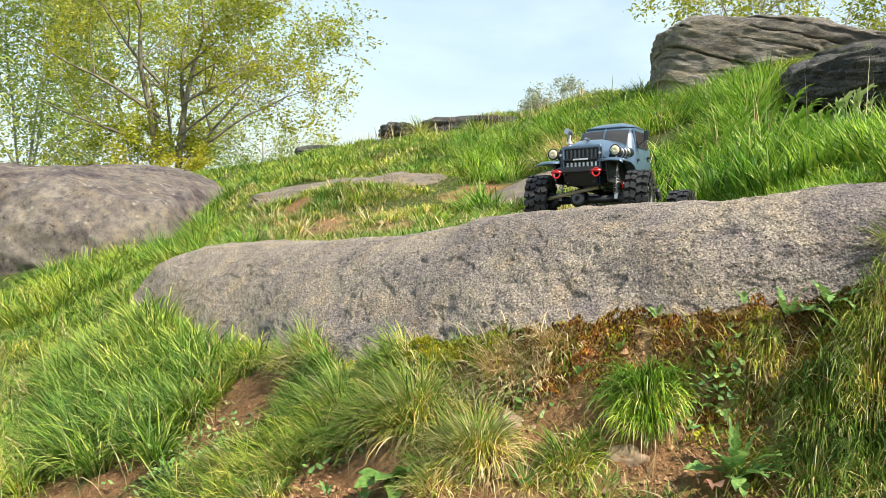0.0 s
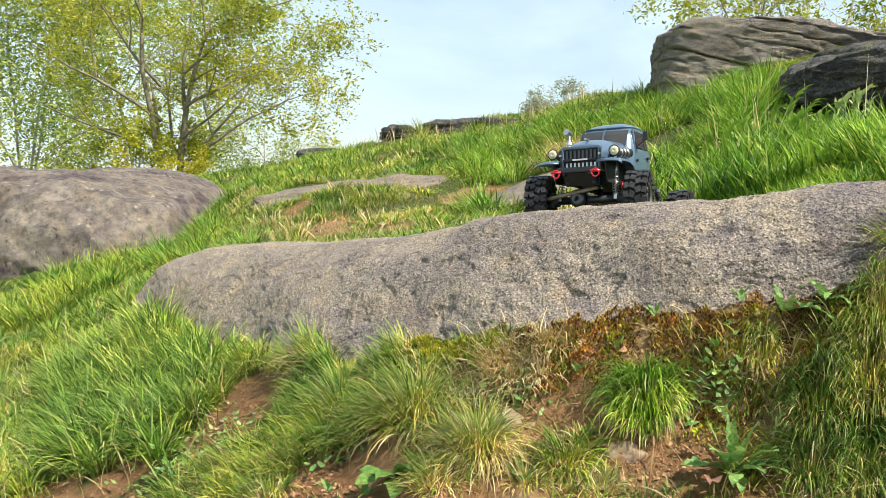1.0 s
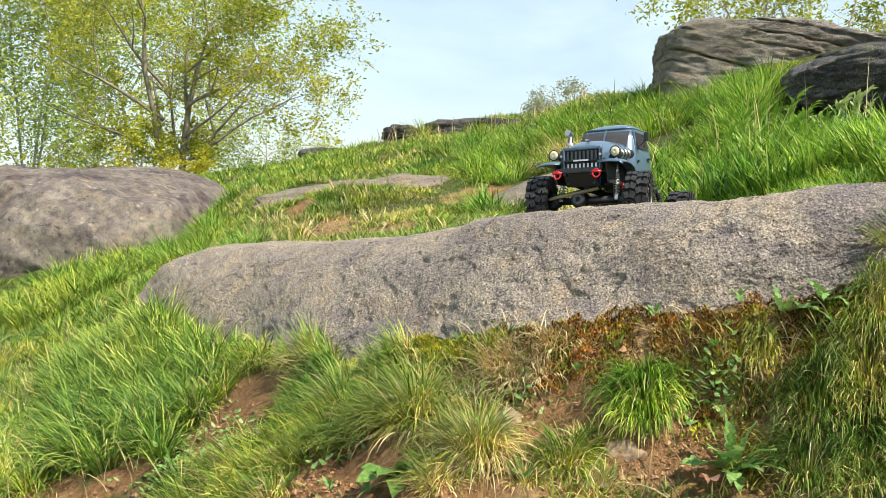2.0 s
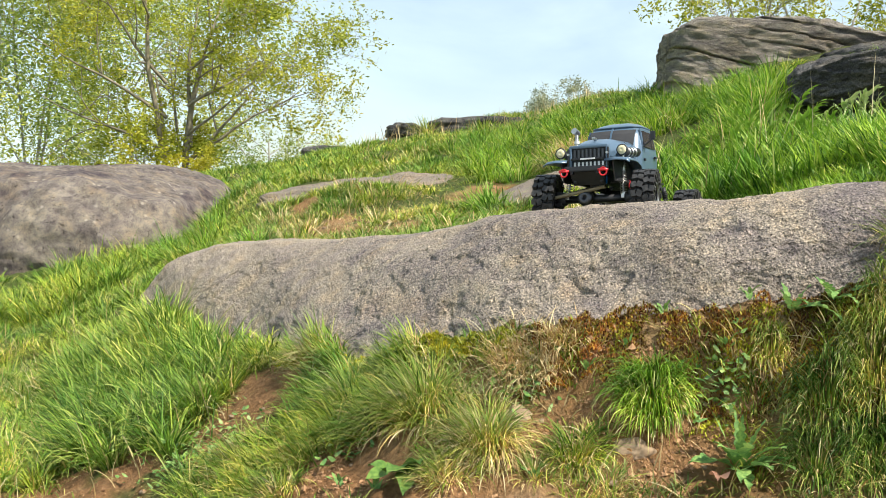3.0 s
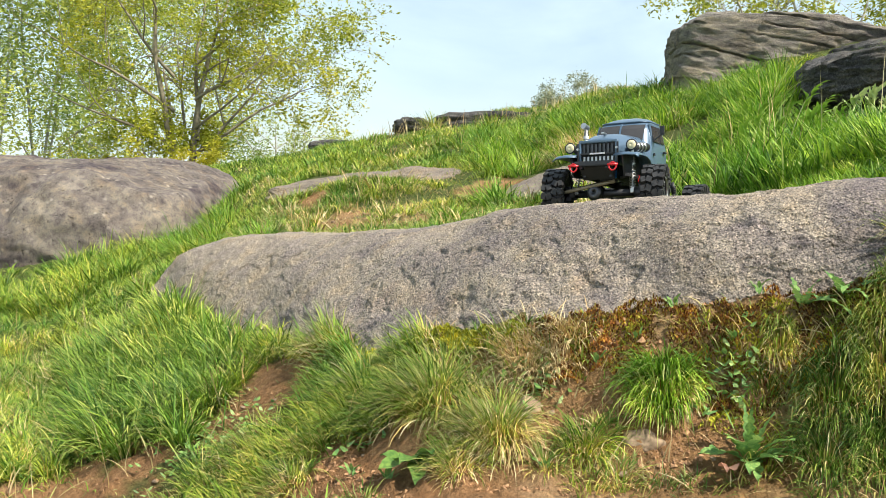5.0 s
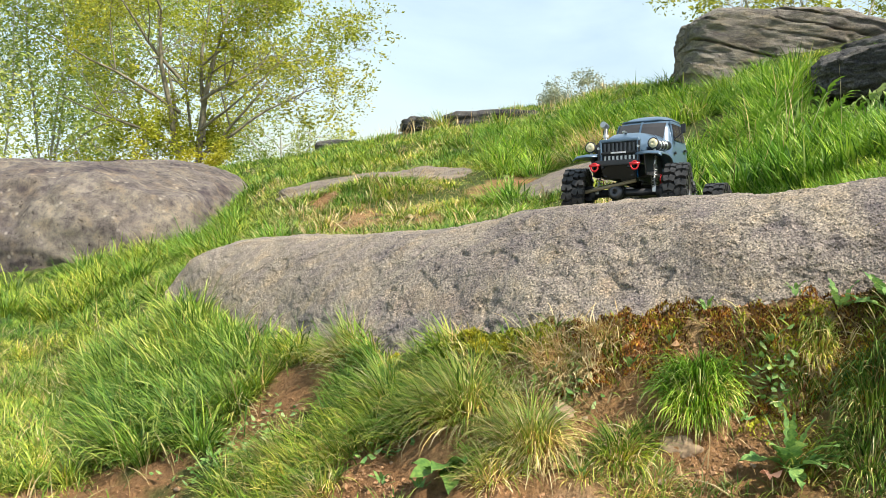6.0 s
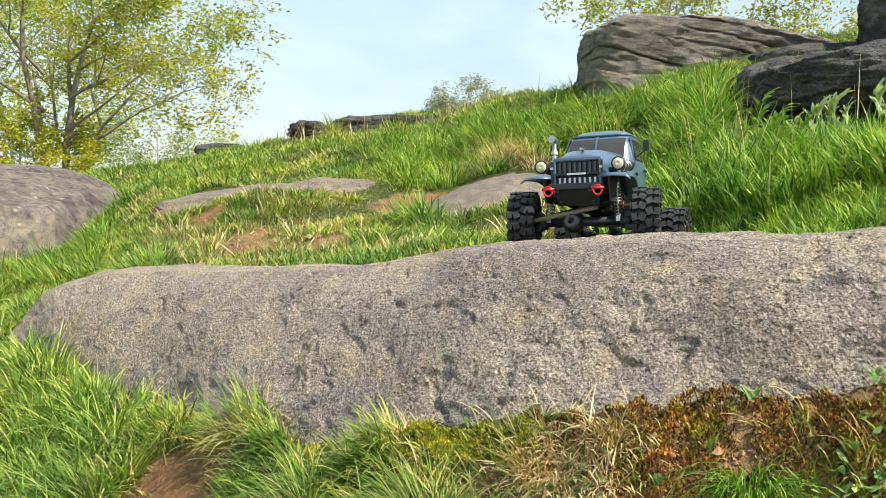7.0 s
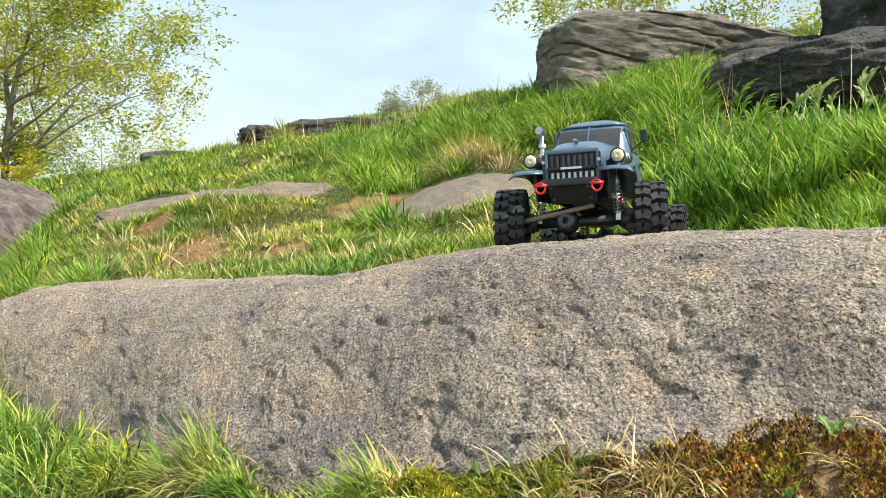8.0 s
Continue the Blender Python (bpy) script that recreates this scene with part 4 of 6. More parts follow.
grass_tuft(0.414, 1.100, 240, 0.030, 0.055, 0.018, GRASS_FINE, "fescue tussock with hanging straw beside a dandelion", 2.3, 0.0018, 2.0, 110)
# this tussock and the next have shade painted into their green
grass_tuft(0.385, 1.065, 110, 0.025, 0.045, 0.018, GRASS_SHADED, "thin green tussock coloured as in shade on the steep bank", 1.6, 0.002, 1.5, 40)
grass_tuft(0.455, 1.030, 620, 0.045, 0.085, 0.034, GRASS_SHADED, "heavy green tussock hanging down the bank", 2.1, 0.0018, 1.6, 80)
grass_tuft(0.518, 1.035, 620, 0.045, 0.090, 0.034, GRASS_FINE, "green tussock with long pale straw hanging from it", 2.1, 0.0018, 1.6, 220)
# the two at the bank's foot are darkened in colour as if shaded
grass_tuft(0.428, 0.980, 520, 0.045, 0.080, 0.030, GRASS_SHADED, "green tussock darkened as in shade, hanging over the foot of the bank", 2.1, 0.0018, 1.6, 90)
grass_tuft(0.490, 0.975, 520, 0.045, 0.085, 0.030, GRASS_SHADED, "shade-darkened green tussock with a straw skirt at the foot of the bank", 2.1, 0.0018, 1.6, 180)
grass_tuft(0.560, 1.070, 520, 0.045, 0.085, 0.036, GRASS_FINE, "straw-tipped fescue tussock on the bank top", 2.0, 0.0018, 1.6, 260)
grass_tuft(-0.01, 1.04, 320, 0.035, 0.07, 0.030, GRASS_FINE, "low fescue tussock with a straw-coloured skirt", 1.7, 0.0022, 1.2, 220)
grass_tuft(-0.25, 1.17, 320, 0.04, 0.08, 0.034, GRASS_FINE, "green fescue tussock hanging over the path", 1.7, 0.0024, 1.3, 120)
grass_tuft(0.185, 1.00, 200, 0.025, 0.05, 0.026, GRASS_FINE, "low yellow-green tussock at the foot of the bank", 1.7, 0.002, 1.2, 120)
grass_tuft(0.62, 1.14, 240, 0.05, 0.10, 0.045, GRASS_FINE, "straw-tipped fescue tussock against the rock", 1.7, 0.0022, 1.5, 120)
for tx, ty in ((1.20, 3.45), (1.30, 3.6), (1.12, 3.3), (1.42, 3.9), (1.25, 3.75), (1.05, 3.15)):
    grass_tuft(tx, ty, 170, 0.13, 0.24, 0.07, GRASS_TALL, "tall lush green tussock between the hilltop rocks", 1.1, 0.006)
for tx, ty, tn, tl in ((0.60, 4.45, 420, 0.30), (0.72, 4.62, 420, 0.32), (0.46, 4.55, 300, 0.26), (0.36, 4.95, 280, 0.26), (0.16, 5.0, 240, 0.22), (0.02, 5.3, 240, 0.24), (0.86, 4.3, 360, 0.30), (1.02, 4.15, 320, 0.30),
                       (1.30, 4.55, 260, 0.28), (1.12, 4.85, 240, 0.24), (0.25, 5.9, 240, 0.26), (0.80, 5.6, 240, 0.26), (-0.25, 6.0, 220, 0.24), (0.52, 6.6, 220, 0.26), (1.15, 6.0, 220, 0.26)):
    grass_tuft(tx, ty, tn, 0.5 * tl, tl, 0.085, GRASS_HILL, "thick dark green tussock on the hillside", 1.7, 0.006, 1.6, int(0.15 * tn))
for tx, ty in ((-1.24, 3.95), (-1.10, 3.85), (-1.36, 4.12), (-1.16, 4.25)):
    grass_tuft(tx, ty, 280, 0.12, 0.25, 0.06, GRASS_TALL, "long green tussock against the boulder", 1.4, 0.0045, 0.4, 20)
grass_tuft(-0.03, 3.05, 220, 0.08, 0.16, 0.06, GRASS_TALL, "dark green tussock on the mound", w=0.004)
grass_tuft(0.14, 2.85, 200, 0.07, 0.13, 0.055, GRASS_TALL, "bright green tussock beside the trodden earth", w=0.004)
grass_tuft(-0.22, 7.75, 160, 0.14, 0.28, 0.10, GRASS_FINE, "straw-tipped tussock between the ridge rocks", 1.0, 0.007, 0.3, 60)
grass_tuft(0.30, 7.7, 160, 0.10, 0.20, 0.10, GRASS, "green tussock in front of a ridge rock", 1.2, 0.007, 0.3, 40)
grass_tuft(-0.70, 2.95, 200, 0.09, 0.17, 0.06, GRASS_TALL, "tall green tussock at the end of the long rock", w=0.004)
grass_tuft(-0.62, 2.05, 220, 0.09, 0.18, 0.05, GRASS_TALL, "tall green tussock at the end of the long rock", w=0.0035)


# ---------------------------------------------------------------- moss
def moss(name, n, s0, s1, off0, off1, mat, label, full=0.75, shoot=0.006, clump=26, out=0.02):
    """A cushion of short shoots along the foot of the long rock."""
    foot = ROCK_PLAN[:11]
    s = rng.uniform(s0, s1, n)
    fx, fy = np.interp(s, np.arange(11), foot[:, 0]), np.interp(s, np.arange(11), foot[:, 1])
    o = off0 + (off1 - off0) * rng.random(n) ** 1.2 + 0.012 * vnoise(np.stack([s * 4, 0 * s, 0 * s], 1), 5)
    x, y = fx - 0.25 * o, fy + out - o
    p = np.stack([x, y, 0 * x], 1)
    cushion = np.clip(fbm(p * clump, 3, 91) + full, 0, 1.4)
    keep = cushion > 0.05
    x, y, cushion = x[keep], y[keep], cushion[keep]
    m = len(x)
    z = height(x, y) + 0.009 * cushion - 0.004
    me = blade_mesh(name, x, y, z, shoot * rng.uniform(0.6, 1.4, m), shoot * rng.uniform(0.3, 0.6, m), rng.uniform(0, 6.28, m), rng.uniform(0.1, 1.0, m), rng.uniform(0, 0.9, m), 2)
    stuff(add_mesh(name, me, mat), label, "moss")


moss("green_moss", 22000, 3.2, 6.6, 0.010, 0.050, MOSS_GREEN, "yellow-green moss cushions along the foot of the rock", 0.8, 0.0045, 38, -0.016)
moss("green_moss", 6000, 6.4, 9.6, 0.02, 0.07, MOSS_GREEN, "yellow-green moss cushions among brown moss", 0.2, 0.005, 38, 0.006)
moss("brown_moss", 22000, 6.0, 9.2, 0.008, 0.105, MOSS_RED, "red-brown moss covering the earth under the rock", 0.7, 0.0052, 48, 0.004)
moss("green_moss", 5000, 7.6, 9.8, 0.04, 0.14, MOSS_GREEN, "olive green moss on the steep bank", 0.2, 0.006, 44, 0.01)

# ---------------------------------------------------------------- stones on the bank
boulder("stone", (0.088, 1.130, 0.040), (0.024, 0.018, 0.022), STONE, "small pale stone bedded in the bank", 41, (0, 0, 20), 2.5, 0.22, 0.05, detail=4, category="stone")
boulder("stone", (0.230, 1.058, 0.027), (0.028, 0.020, 0.012), STONE, "small flat brown stone on bare soil", 43, (8, 5, -10), 2.5, 0.22, 0.05, detail=4, category="stone")
for _ in range(46):
    cx, cy, a_, b_ = BARE[int(rng.integers(0, len(BARE)))]
    sx, sy = cx + a_ * rng.uniform(-0.9, 0.9), cy + b_ * rng.uniform(-0.9, 0.9)
    sr = float(rng.uniform(0.002, 0.006)) * (1 + 0.4 * (sy > 2))
    boulder("pebble", (sx, sy, float(height(sx, sy)[0]) + 0.2 * sr), (sr, sr * 0.8, sr * 0.6), STONE, "small brown pebble on bare earth", int(rng.integers(50, 90)), (0, 0, float(rng.uniform(0, 180))), 2.6, 0.4, 0.12, detail=2, category="pebble")["group"] = "pebbles on the bare earth"


def clods(n, x0, x1, y0, y1, label):
    """Crumbs of earth: small uneven lumps half sunk in the soil."""
    x, y = rng.uniform(x0, x1, n), rng.uniform(y0, y1, n)
    keep = ~inside(ROCK_PLAN, x, y) & (vnoise(np.stack([x, y, 0 * x], 1) * 22, 6) > -0.2)
    x, y = x[keep], y[keep]
    m = len(x)
    s = rng.lognormal(math.log(0.0016), 0.45, m)
    octa = np.array([(1, 0, 0), (0, 1, 0), (-1, 0, 0), (0, -1, 0), (0, 0, 1), (0, 0, -1)], float)
    tri = np.array([(0, 1, 4), (1, 2, 4), (2, 3, 4), (3, 0, 4), (1, 0, 5), (2, 1, 5), (3, 2, 5), (0, 3, 5)])
    v = octa[None] * s[:, None, None] * rng.uniform(0.5, 1.4, (m, 6, 3)) + rng.normal(0, 0.25, (m, 6, 3)) * s[:, None, None]
    v += np.stack([x, y, height(x, y) + 0.3 * s], 1)[:, None]
    f = (np.arange(m)[:, None, None] * 6 + tri[None]).reshape(-1, 3)
    stuff(add_mesh("soil_clods", mesh_from("soil_clods", v.reshape(-1, 3), f, False), CLOD), label, "soil")


clods(9000, -0.32, 0.44, 0.96, 1.26, "crumbly brown earth on the bank")
clods(4000, -0.65, 0.0, 2.85, 3.5, "crumbly trodden earth on the mound")
clods(2500, -1.1, -0.3, 1.4, 1.9, "crumbly brown earth beside the meadow")

# ---------------------------------------------------------------- broad-leaved plants
def leaf_bm(length, width, lean, curl, wavy=0.0, lobes=0, segs=9, point=1.6):
    """One leaf that grows from the origin along +x: midrib folded, edges wavy or lobed."""
    bm = bmesh.new()
    rows, p = [], Vector((0, 0, 0))
    segs = 4 * lobes if lobes else segs
    for k in range(segs + 1):
        t = k / segs
        w = width * 0.5 * (math.sin(math.pi * min(1, t ** 0.8 * 0.97 + 0.02)) ** 0.8 * 0.92 + 0.06) * (1.15 - 0.3 * t)
        if lobes:
            w *= 0.45 + 0.55 * abs(math.sin(math.pi * lobes * t))
        dz = wavy * width * math.sin(9 * t + 1.3)
        th = lean + curl * t
        rows.append([bm.verts.new((p.x, -w, p.z + 0.28 * w + dz)), bm.verts.new((p.x, 0, p.z)), bm.verts.new((p.x, w, p.z + 0.28 * w - dz))])
        p = p + Vector((math.sin(th), 0, math.cos(th))) * (length / segs)
    for a, b in zip(rows[:-1], rows[1:]):
        bm.faces.new((a[0], b[0], b[1], a[1]))
        bm.faces.new((a[1], b[1], b[2], a[2]))
    return bm


def herb(name, x, y, leaves, label, mat=HERB, lift=0.0, group="", tilt=0.0):
    """A rosette or stem of single leaves: (heading, length, width, lean, curl, height up the stem, lobes)."""
    root = new(name)
    root.location = (x, y, float(height(x, y)[0]) - 0.004 + lift)
    tagged(root, label, "plant", group)
    root.rotation_euler = (tilt * float(rng.normal()), tilt * float(rng.normal()), 0)
    top = 0
    for head, ln, wd, lean, curl, hgt, lobes in leaves:
        ob = part("leaf", leaf_bm(ln, wd, lean, curl, 0.12, lobes), mat, root, smooth=True)
        ob.rotation_euler, ob.location = (0, 0, head), (0.004 * math.cos(head), 0.004 * math.sin(head), hgt)
        top = max(top, hgt)
    if top > 0.02:
        bm = bmesh.new()
        bmesh.ops.create_cone(bm, segments=6, radius1=0.0018, radius2=0.001, depth=top, matrix=Matrix.Translation((0, 0, top / 2)))
        part("stem", bm, mat, root, smooth=True)
    return root


def rosette(n, ln, wd, lean, curl, lobes=0, up=0.0, front=None):
    out = []
    for k in range(n):
        head = 6.283 * k / n + float(rng.uniform(-0.35, 0.35)) if front is None else front + float(rng.uniform(-1.3, 1.3))
        s = float(rng.uniform(0.75, 1.1))
        out.append((head, ln * s, wd * s, lean + float(rng.uniform(-0.25, 0.25)), curl + float(rng.uniform(-0.25, 0.25)), up * k / n, lobes))
    return out


dock = herb("dock_plant", 0.346, 1.005, rosette(4, 0.088, 0.014, 0.20, 0.40, 6) + rosette(6, 0.080, 0.018, 0.6, 0.8, 5, front=-1.6) + rosette(5, 0.072, 0.028, 1.0, 0.8, 4, front=-1.6), "broad-leaved light green dock plant growing from the soil")
ob = part("leaf", leaf_bm(0.030, 0.024, 1.1, 0.6, 0.15), HERB_PINK, dock, "withered pinkish leaf", smooth=True)
ob.rotation_euler, ob.location = (0, 0, -1.9), (-0.035, -0.035, 0.005)
herb("dock_plant", -0.058, 1.075, [(-3.0, 0.052, 0.026, 0.9, 0.7, 0, 0), (-2.5, 0.064, 0.030, 1.1, 0.9, 0.004, 0), (-2.0, 0.058, 0.028, 0.7, 1.3, 0.006, 0), (-1.6, 0.070, 0.030, 1.1, 1.0, 0.002, 0), (-1.2, 0.055, 0.026, 0.6, 1.0, 0.008, 0),
      (-0.8, 0.066, 0.030, 1.0, 1.1, 0.004, 0), (-0.2, 0.050, 0.024, 0.9, 0.9, 0.002, 0)], "drooping dark green dock leaves under the tussocks", DOCK)
herb("dandelion", 0.447, 1.118, rosette(3, 0.055, 0.014, 0.4, 1.0, 5) + rosette(4, 0.075, 0.020, 0.9, 1.1, 6, front=-1.6), "grey-green dandelion with jagged leaves on the bank")
herb("dandelion", 0.492, 1.098, rosette(3, 0.050, 0.014, 0.5, 1.0, 5) + rosette(3, 0.070, 0.018, 0.9, 1.1, 5, front=-1.6), "grey-green dandelion with jagged leaves on the bank")
for hx, hy, hs in ((0.295, 1.185, 1.0), (0.185, 1.15, 0.8), (0.30, 1.125, 1.1), (0.24, 1.16, 0.7), (0.40, 1.145, 0.8), (-0.1, 1.06, 0.9), (-0.15, 1.10, 0.8), (0.10, 1.02, 0.9), (0.36, 1.11, 0.9)):
    herb("herb_sprout", hx, hy, rosette(7, 0.022 * hs, 0.007 * hs, 0.5, 0.5, 0, 0.018), "small light green herb sprout on the bank", group="herb sprouts")
for _ in range(42):
    hx, hy, hs = float(rng.uniform(0.88, 1.24)), float(rng.uniform(2.65, 3.2)), float(rng.uniform(0.7, 1.2))
    herb("leafy_weed", hx, hy, rosette(13, 0.046 * hs, 0.012 * hs, 0.75, 0.6, 0, 0.13 * hs), "leafy upright weed among the long grass", WEED, group="leafy weeds", tilt=0.22)
for k in range(14):
    hx, hs = float(rng.normal((1.32, 1.55)[k % 2], 0.05)), float(rng.uniform(0.6, 1.1))
    leaves = [(a, b, c, d, e, 0.06 * hs + 0.7 * f, g) for a, b, c, d, e, f, g in rosette(13, 0.046 * hs, 0.018 * hs, 0.65, 0.3, 0, 0.16 * hs)]
    herb("shrub_sprig", hx, 2.84, leaves, "pale leafy sprig in front of the dark boulder", SPRIG, group="sprigs by the boulder", tilt=0.14)
grass_field("dry_grass", (rng.normal(1.17, 0.04, 10), rng.normal(2.85, 0.04, 10)), GRASS_DRY, "brown withered growth under the dark boulder", 3, per=40, radius=0.03, len0=0.05, len1=0.12, w0=0.002, w1=0.004, spread=0.9, droop=1.2)


def small_leaves(name, cx, cy, rad, n, label):
    x, y = rng.normal(cx, rad, n), rng.normal(cy, rad * 0.8, n)
    keep = free_ground(x, y, 0.0)
    x, y = x[keep], y[keep]
    m = len(x)
    me = blade_mesh(name, x, y, height(x, y) + rng.uniform(0.004, 0.02, m), rng.uniform(0.008, 0.016, m), rng.uniform(0.006, 0.011, m), rng.uniform(0, 6.28, m), rng.uniform(0.6, 1.4, m), rng.uniform(0, 0.6, m), 3)
    stuff(add_mesh(name, me, HERB), label, "clover")


small_leaves("clover", -0.14, 1.20, 0.025, 70, "small round clover leaves among the tufts")
small_leaves("clover", 0.10, 1.16, 0.02, 60, "small round clover leaves on the bank")
small_leaves("clover", 0.345, 1.085, 0.022, 90, "small green leaves on the steep bank")
small_leaves("clover", -0.45, 1.50, 0.06, 240, "small round clover leaves beside bare earth")


def dead_leaf(x, y, size, head, label):
    ob = part("dead_leaf", leaf_bm(size, size * 0.55, 1.2, 0.5, 0.2), DEAD_LEAF, None, smooth=True)
    ob.location, ob.rotation_euler = (x, y, float(height(x, y)[0]) + 0.004), (0, 0, head)
    tagged(ob, label, "dead leaf", "dead leaves")


DEAD_LEAF = leaf_material("dead_leaf", [(0.0, (0.50, 0.36, 0.22)), (1.0, (0.66, 0.52, 0.36))], 0.7, 0.2, 40.0)
dead_leaf(-0.465, 1.42, 0.04, 1.2, "pale curled dead leaf on the path edge")
dead_leaf(-0.25, 3.22, 0.06, 0.2, "pale dead leaf on the trodden earth")
dead_leaf(-0.06, 3.10, 0.05, 2.0, "brown dead leaf on the trodden earth")
dead_leaf(0.16, 3.85, 0.06, 0.8, "yellowed dead leaf on the worn path")
dead_leaf(-0.52, 2.95, 0.05, 0.0, "pale dead leaf behind the rock")
dead_leaf(-1.45, 3.9, 0.07, 0.4, "pale dead leaf in the meadow grass")
dead_leaf(0.21, 1.03, 0.03, 0.9, "small brown dead leaf on bare soil")


def stalks(name, n, u0, u1, y0, y1, len0, len1, w, label):
    y = rng.uniform(y0, y1, n)
    x = rng.uniform(u0, u1, n) * y
    keep = free_ground(x, y, 0.0)
    x, y = x[keep], y[keep]
    n = len(x)
    me = blade_mesh(name, x, y, height(x, y), rng.uniform(len0, len1, n), rng.uniform(0.6, 1.0, n) * w, rng.uniform(0, 6.28, n), rng.uniform(0, 0.35, n), rng.uniform(0, 0.7, n), 4)
    stuff(add_mesh(name, me, GRASS_DRY), label)


stalks("grass_stalks", 220, -0.10, 0.16, 6.8, 8.3, 0.08, 0.19, 0.006, "thin dry grass stalks along the ridge")
stalks("grass_stalks", 90, 0.22, 0.62, 2.4, 3.4, 0.15, 0.32, 0.003, "thin straw-coloured stalks in the long grass")
stalks("grass_stalks", 160, -0.6, -0.25, 1.5, 3.2, 0.05, 0.13, 0.0022, "thin straw-coloured stalks in the meadow")

# ---------------------------------------------------------------- trees
def tube_arrays(paths, sides=6):
    verts, faces, base = [], [], 0
    ring = np.arange(sides) * 2 * np.pi / sides
    for pts, rad in paths:
        pts, rad = np.array(pts), np.array(rad)
        d = np.gradient(pts, axis=0)
        d /= np.linalg.norm(d, axis=1)[:, None] + 1e-9
        ref = np.where(np.abs(d[:, 2:3]) > 0.9, np.array([[1.0, 0, 0]]), np.array([[0, 0, 1.0]]))
        a = np.cross(d, ref)
        a /= np.linalg.norm(a, axis=1)[:, None] + 1e-9
        b = np.cross(d, a)
        v = pts[:, None] + rad[:, None, None] * (np.cos(ring)[None, :, None] * a[:, None] + np.sin(ring)[None, :, None] * b[:, None])
        verts.append(v.reshape(-1, 3))
        faces.append(grid_faces(len(pts), sides, True) + base)
        base += len(pts) * sides
    return np.concatenate(verts), np.concatenate(faces)


def grow(r, start, way, length, radius, depth, paths, tips, rise=0.15, wander=0.22, kids=5, fork=0.75, droop=0.0):
    n = 7
    pts, rad, p, d = [start], [radius], np.array(start, float), np.array(way, float)
    d /= np.linalg.norm(d)
    for k in range(n):
        d = d + r.normal(0, wander, 3) / n * 2 + np.array([0, 0, rise - droop * k / n]) * 0.3
        d /= np.linalg.norm(d)
        p = p + d * length / n
        pts.append(p)
        rad.append(radius * (1 - 0.85 * (k + 1) / n))
    paths.append((pts, rad))
    if depth == 0:
        tips += [pts[-1], pts[-2], pts[-3], pts[-4]]
        return
    if depth == 1:
        tips += [pts[-1], pts[-2]]
    for _ in range(kids):
        k = int(r.integers(2, n + 1))
        a = np.cross(d, r.normal(0, 1, 3))
        a /= np.linalg.norm(a)
        w = (np.array(pts[k]) - np.array(pts[k - 1])) / (length / n) * (1 - fork * 0.5) + a * fork
        grow(r, pts[k], w, length * r.uniform(0.42, 0.68), rad[k] * 0.62 + 0.002, depth - 1, paths, tips, rise, wander, kids, fork, droop)


def leaf_cloud(r, tips, per, spread, size, hang=0.0, flat=0.6):
    tips = np.array(tips)
    n = len(tips) * per
    c = np.repeat(tips, per, 0) + r.normal(0, spread, (n, 3)) * (1, 1, 0.8) - np.array([0, 0, 1]) * (hang * r.random(n))[:, None]
    a = r.normal(0, 1, (n, 3)) * (1, 1, flat)
    a /= np.linalg.norm(a, axis=1)[:, None]
    b = np.cross(a, r.normal(0, 1, (n, 3)))
    b /= np.linalg.norm(b, axis=1)[:, None]
    s = (size * r.uniform(0.6, 1.25, n))[:, None]
    nrm = np.cross(a, b)
    v = np.stack([c - a * s, c - b * s * 0.42 + nrm * s * 0.12, c + a * s, c + b * s * 0.42 + nrm * s * 0.12], 1).reshape(-1, 3)
    i = np.arange(n)[:, None] * 4
    f = np.concatenate([i + np.array([[0, 1, 2]]), i + np.array([[0, 2, 3]])], 0)
    return v, f


def tree(name, x, y, z, stems, label, seed, bark, leaf, per, spread, size, hang=0.0, depth=2, kids=5, sides=6, category="tree", **kw):
    """stems: (heading in degrees, lean from upright in degrees, length, radius, where it leaves the trunk)."""
    r = np.random.default_rng(seed)
    root = new(name)
    root.location = (x, y, z)
    tagged(root, label, category)
    paths, tips = [], []
    for head, lean, length, radius, *foot in stems:
        h, t = radians(head), radians(lean)
        grow(r, tuple(foot) if foot else (0.12 * math.cos(h), 0.12 * math.sin(h), 0), (math.sin(t) * math.cos(h), math.sin(t) * math.sin(h), math.cos(t)), length, radius, depth, paths, tips, kids=kids, **kw)
    add_mesh("trunk", mesh_from("trunk", *tube_arrays(paths, sides)), bark, root)
    add_mesh("crown", mesh_from("crown", *leaf_cloud(r, tips, per, spread, size, hang), smooth=False), leaf, root)
    return root


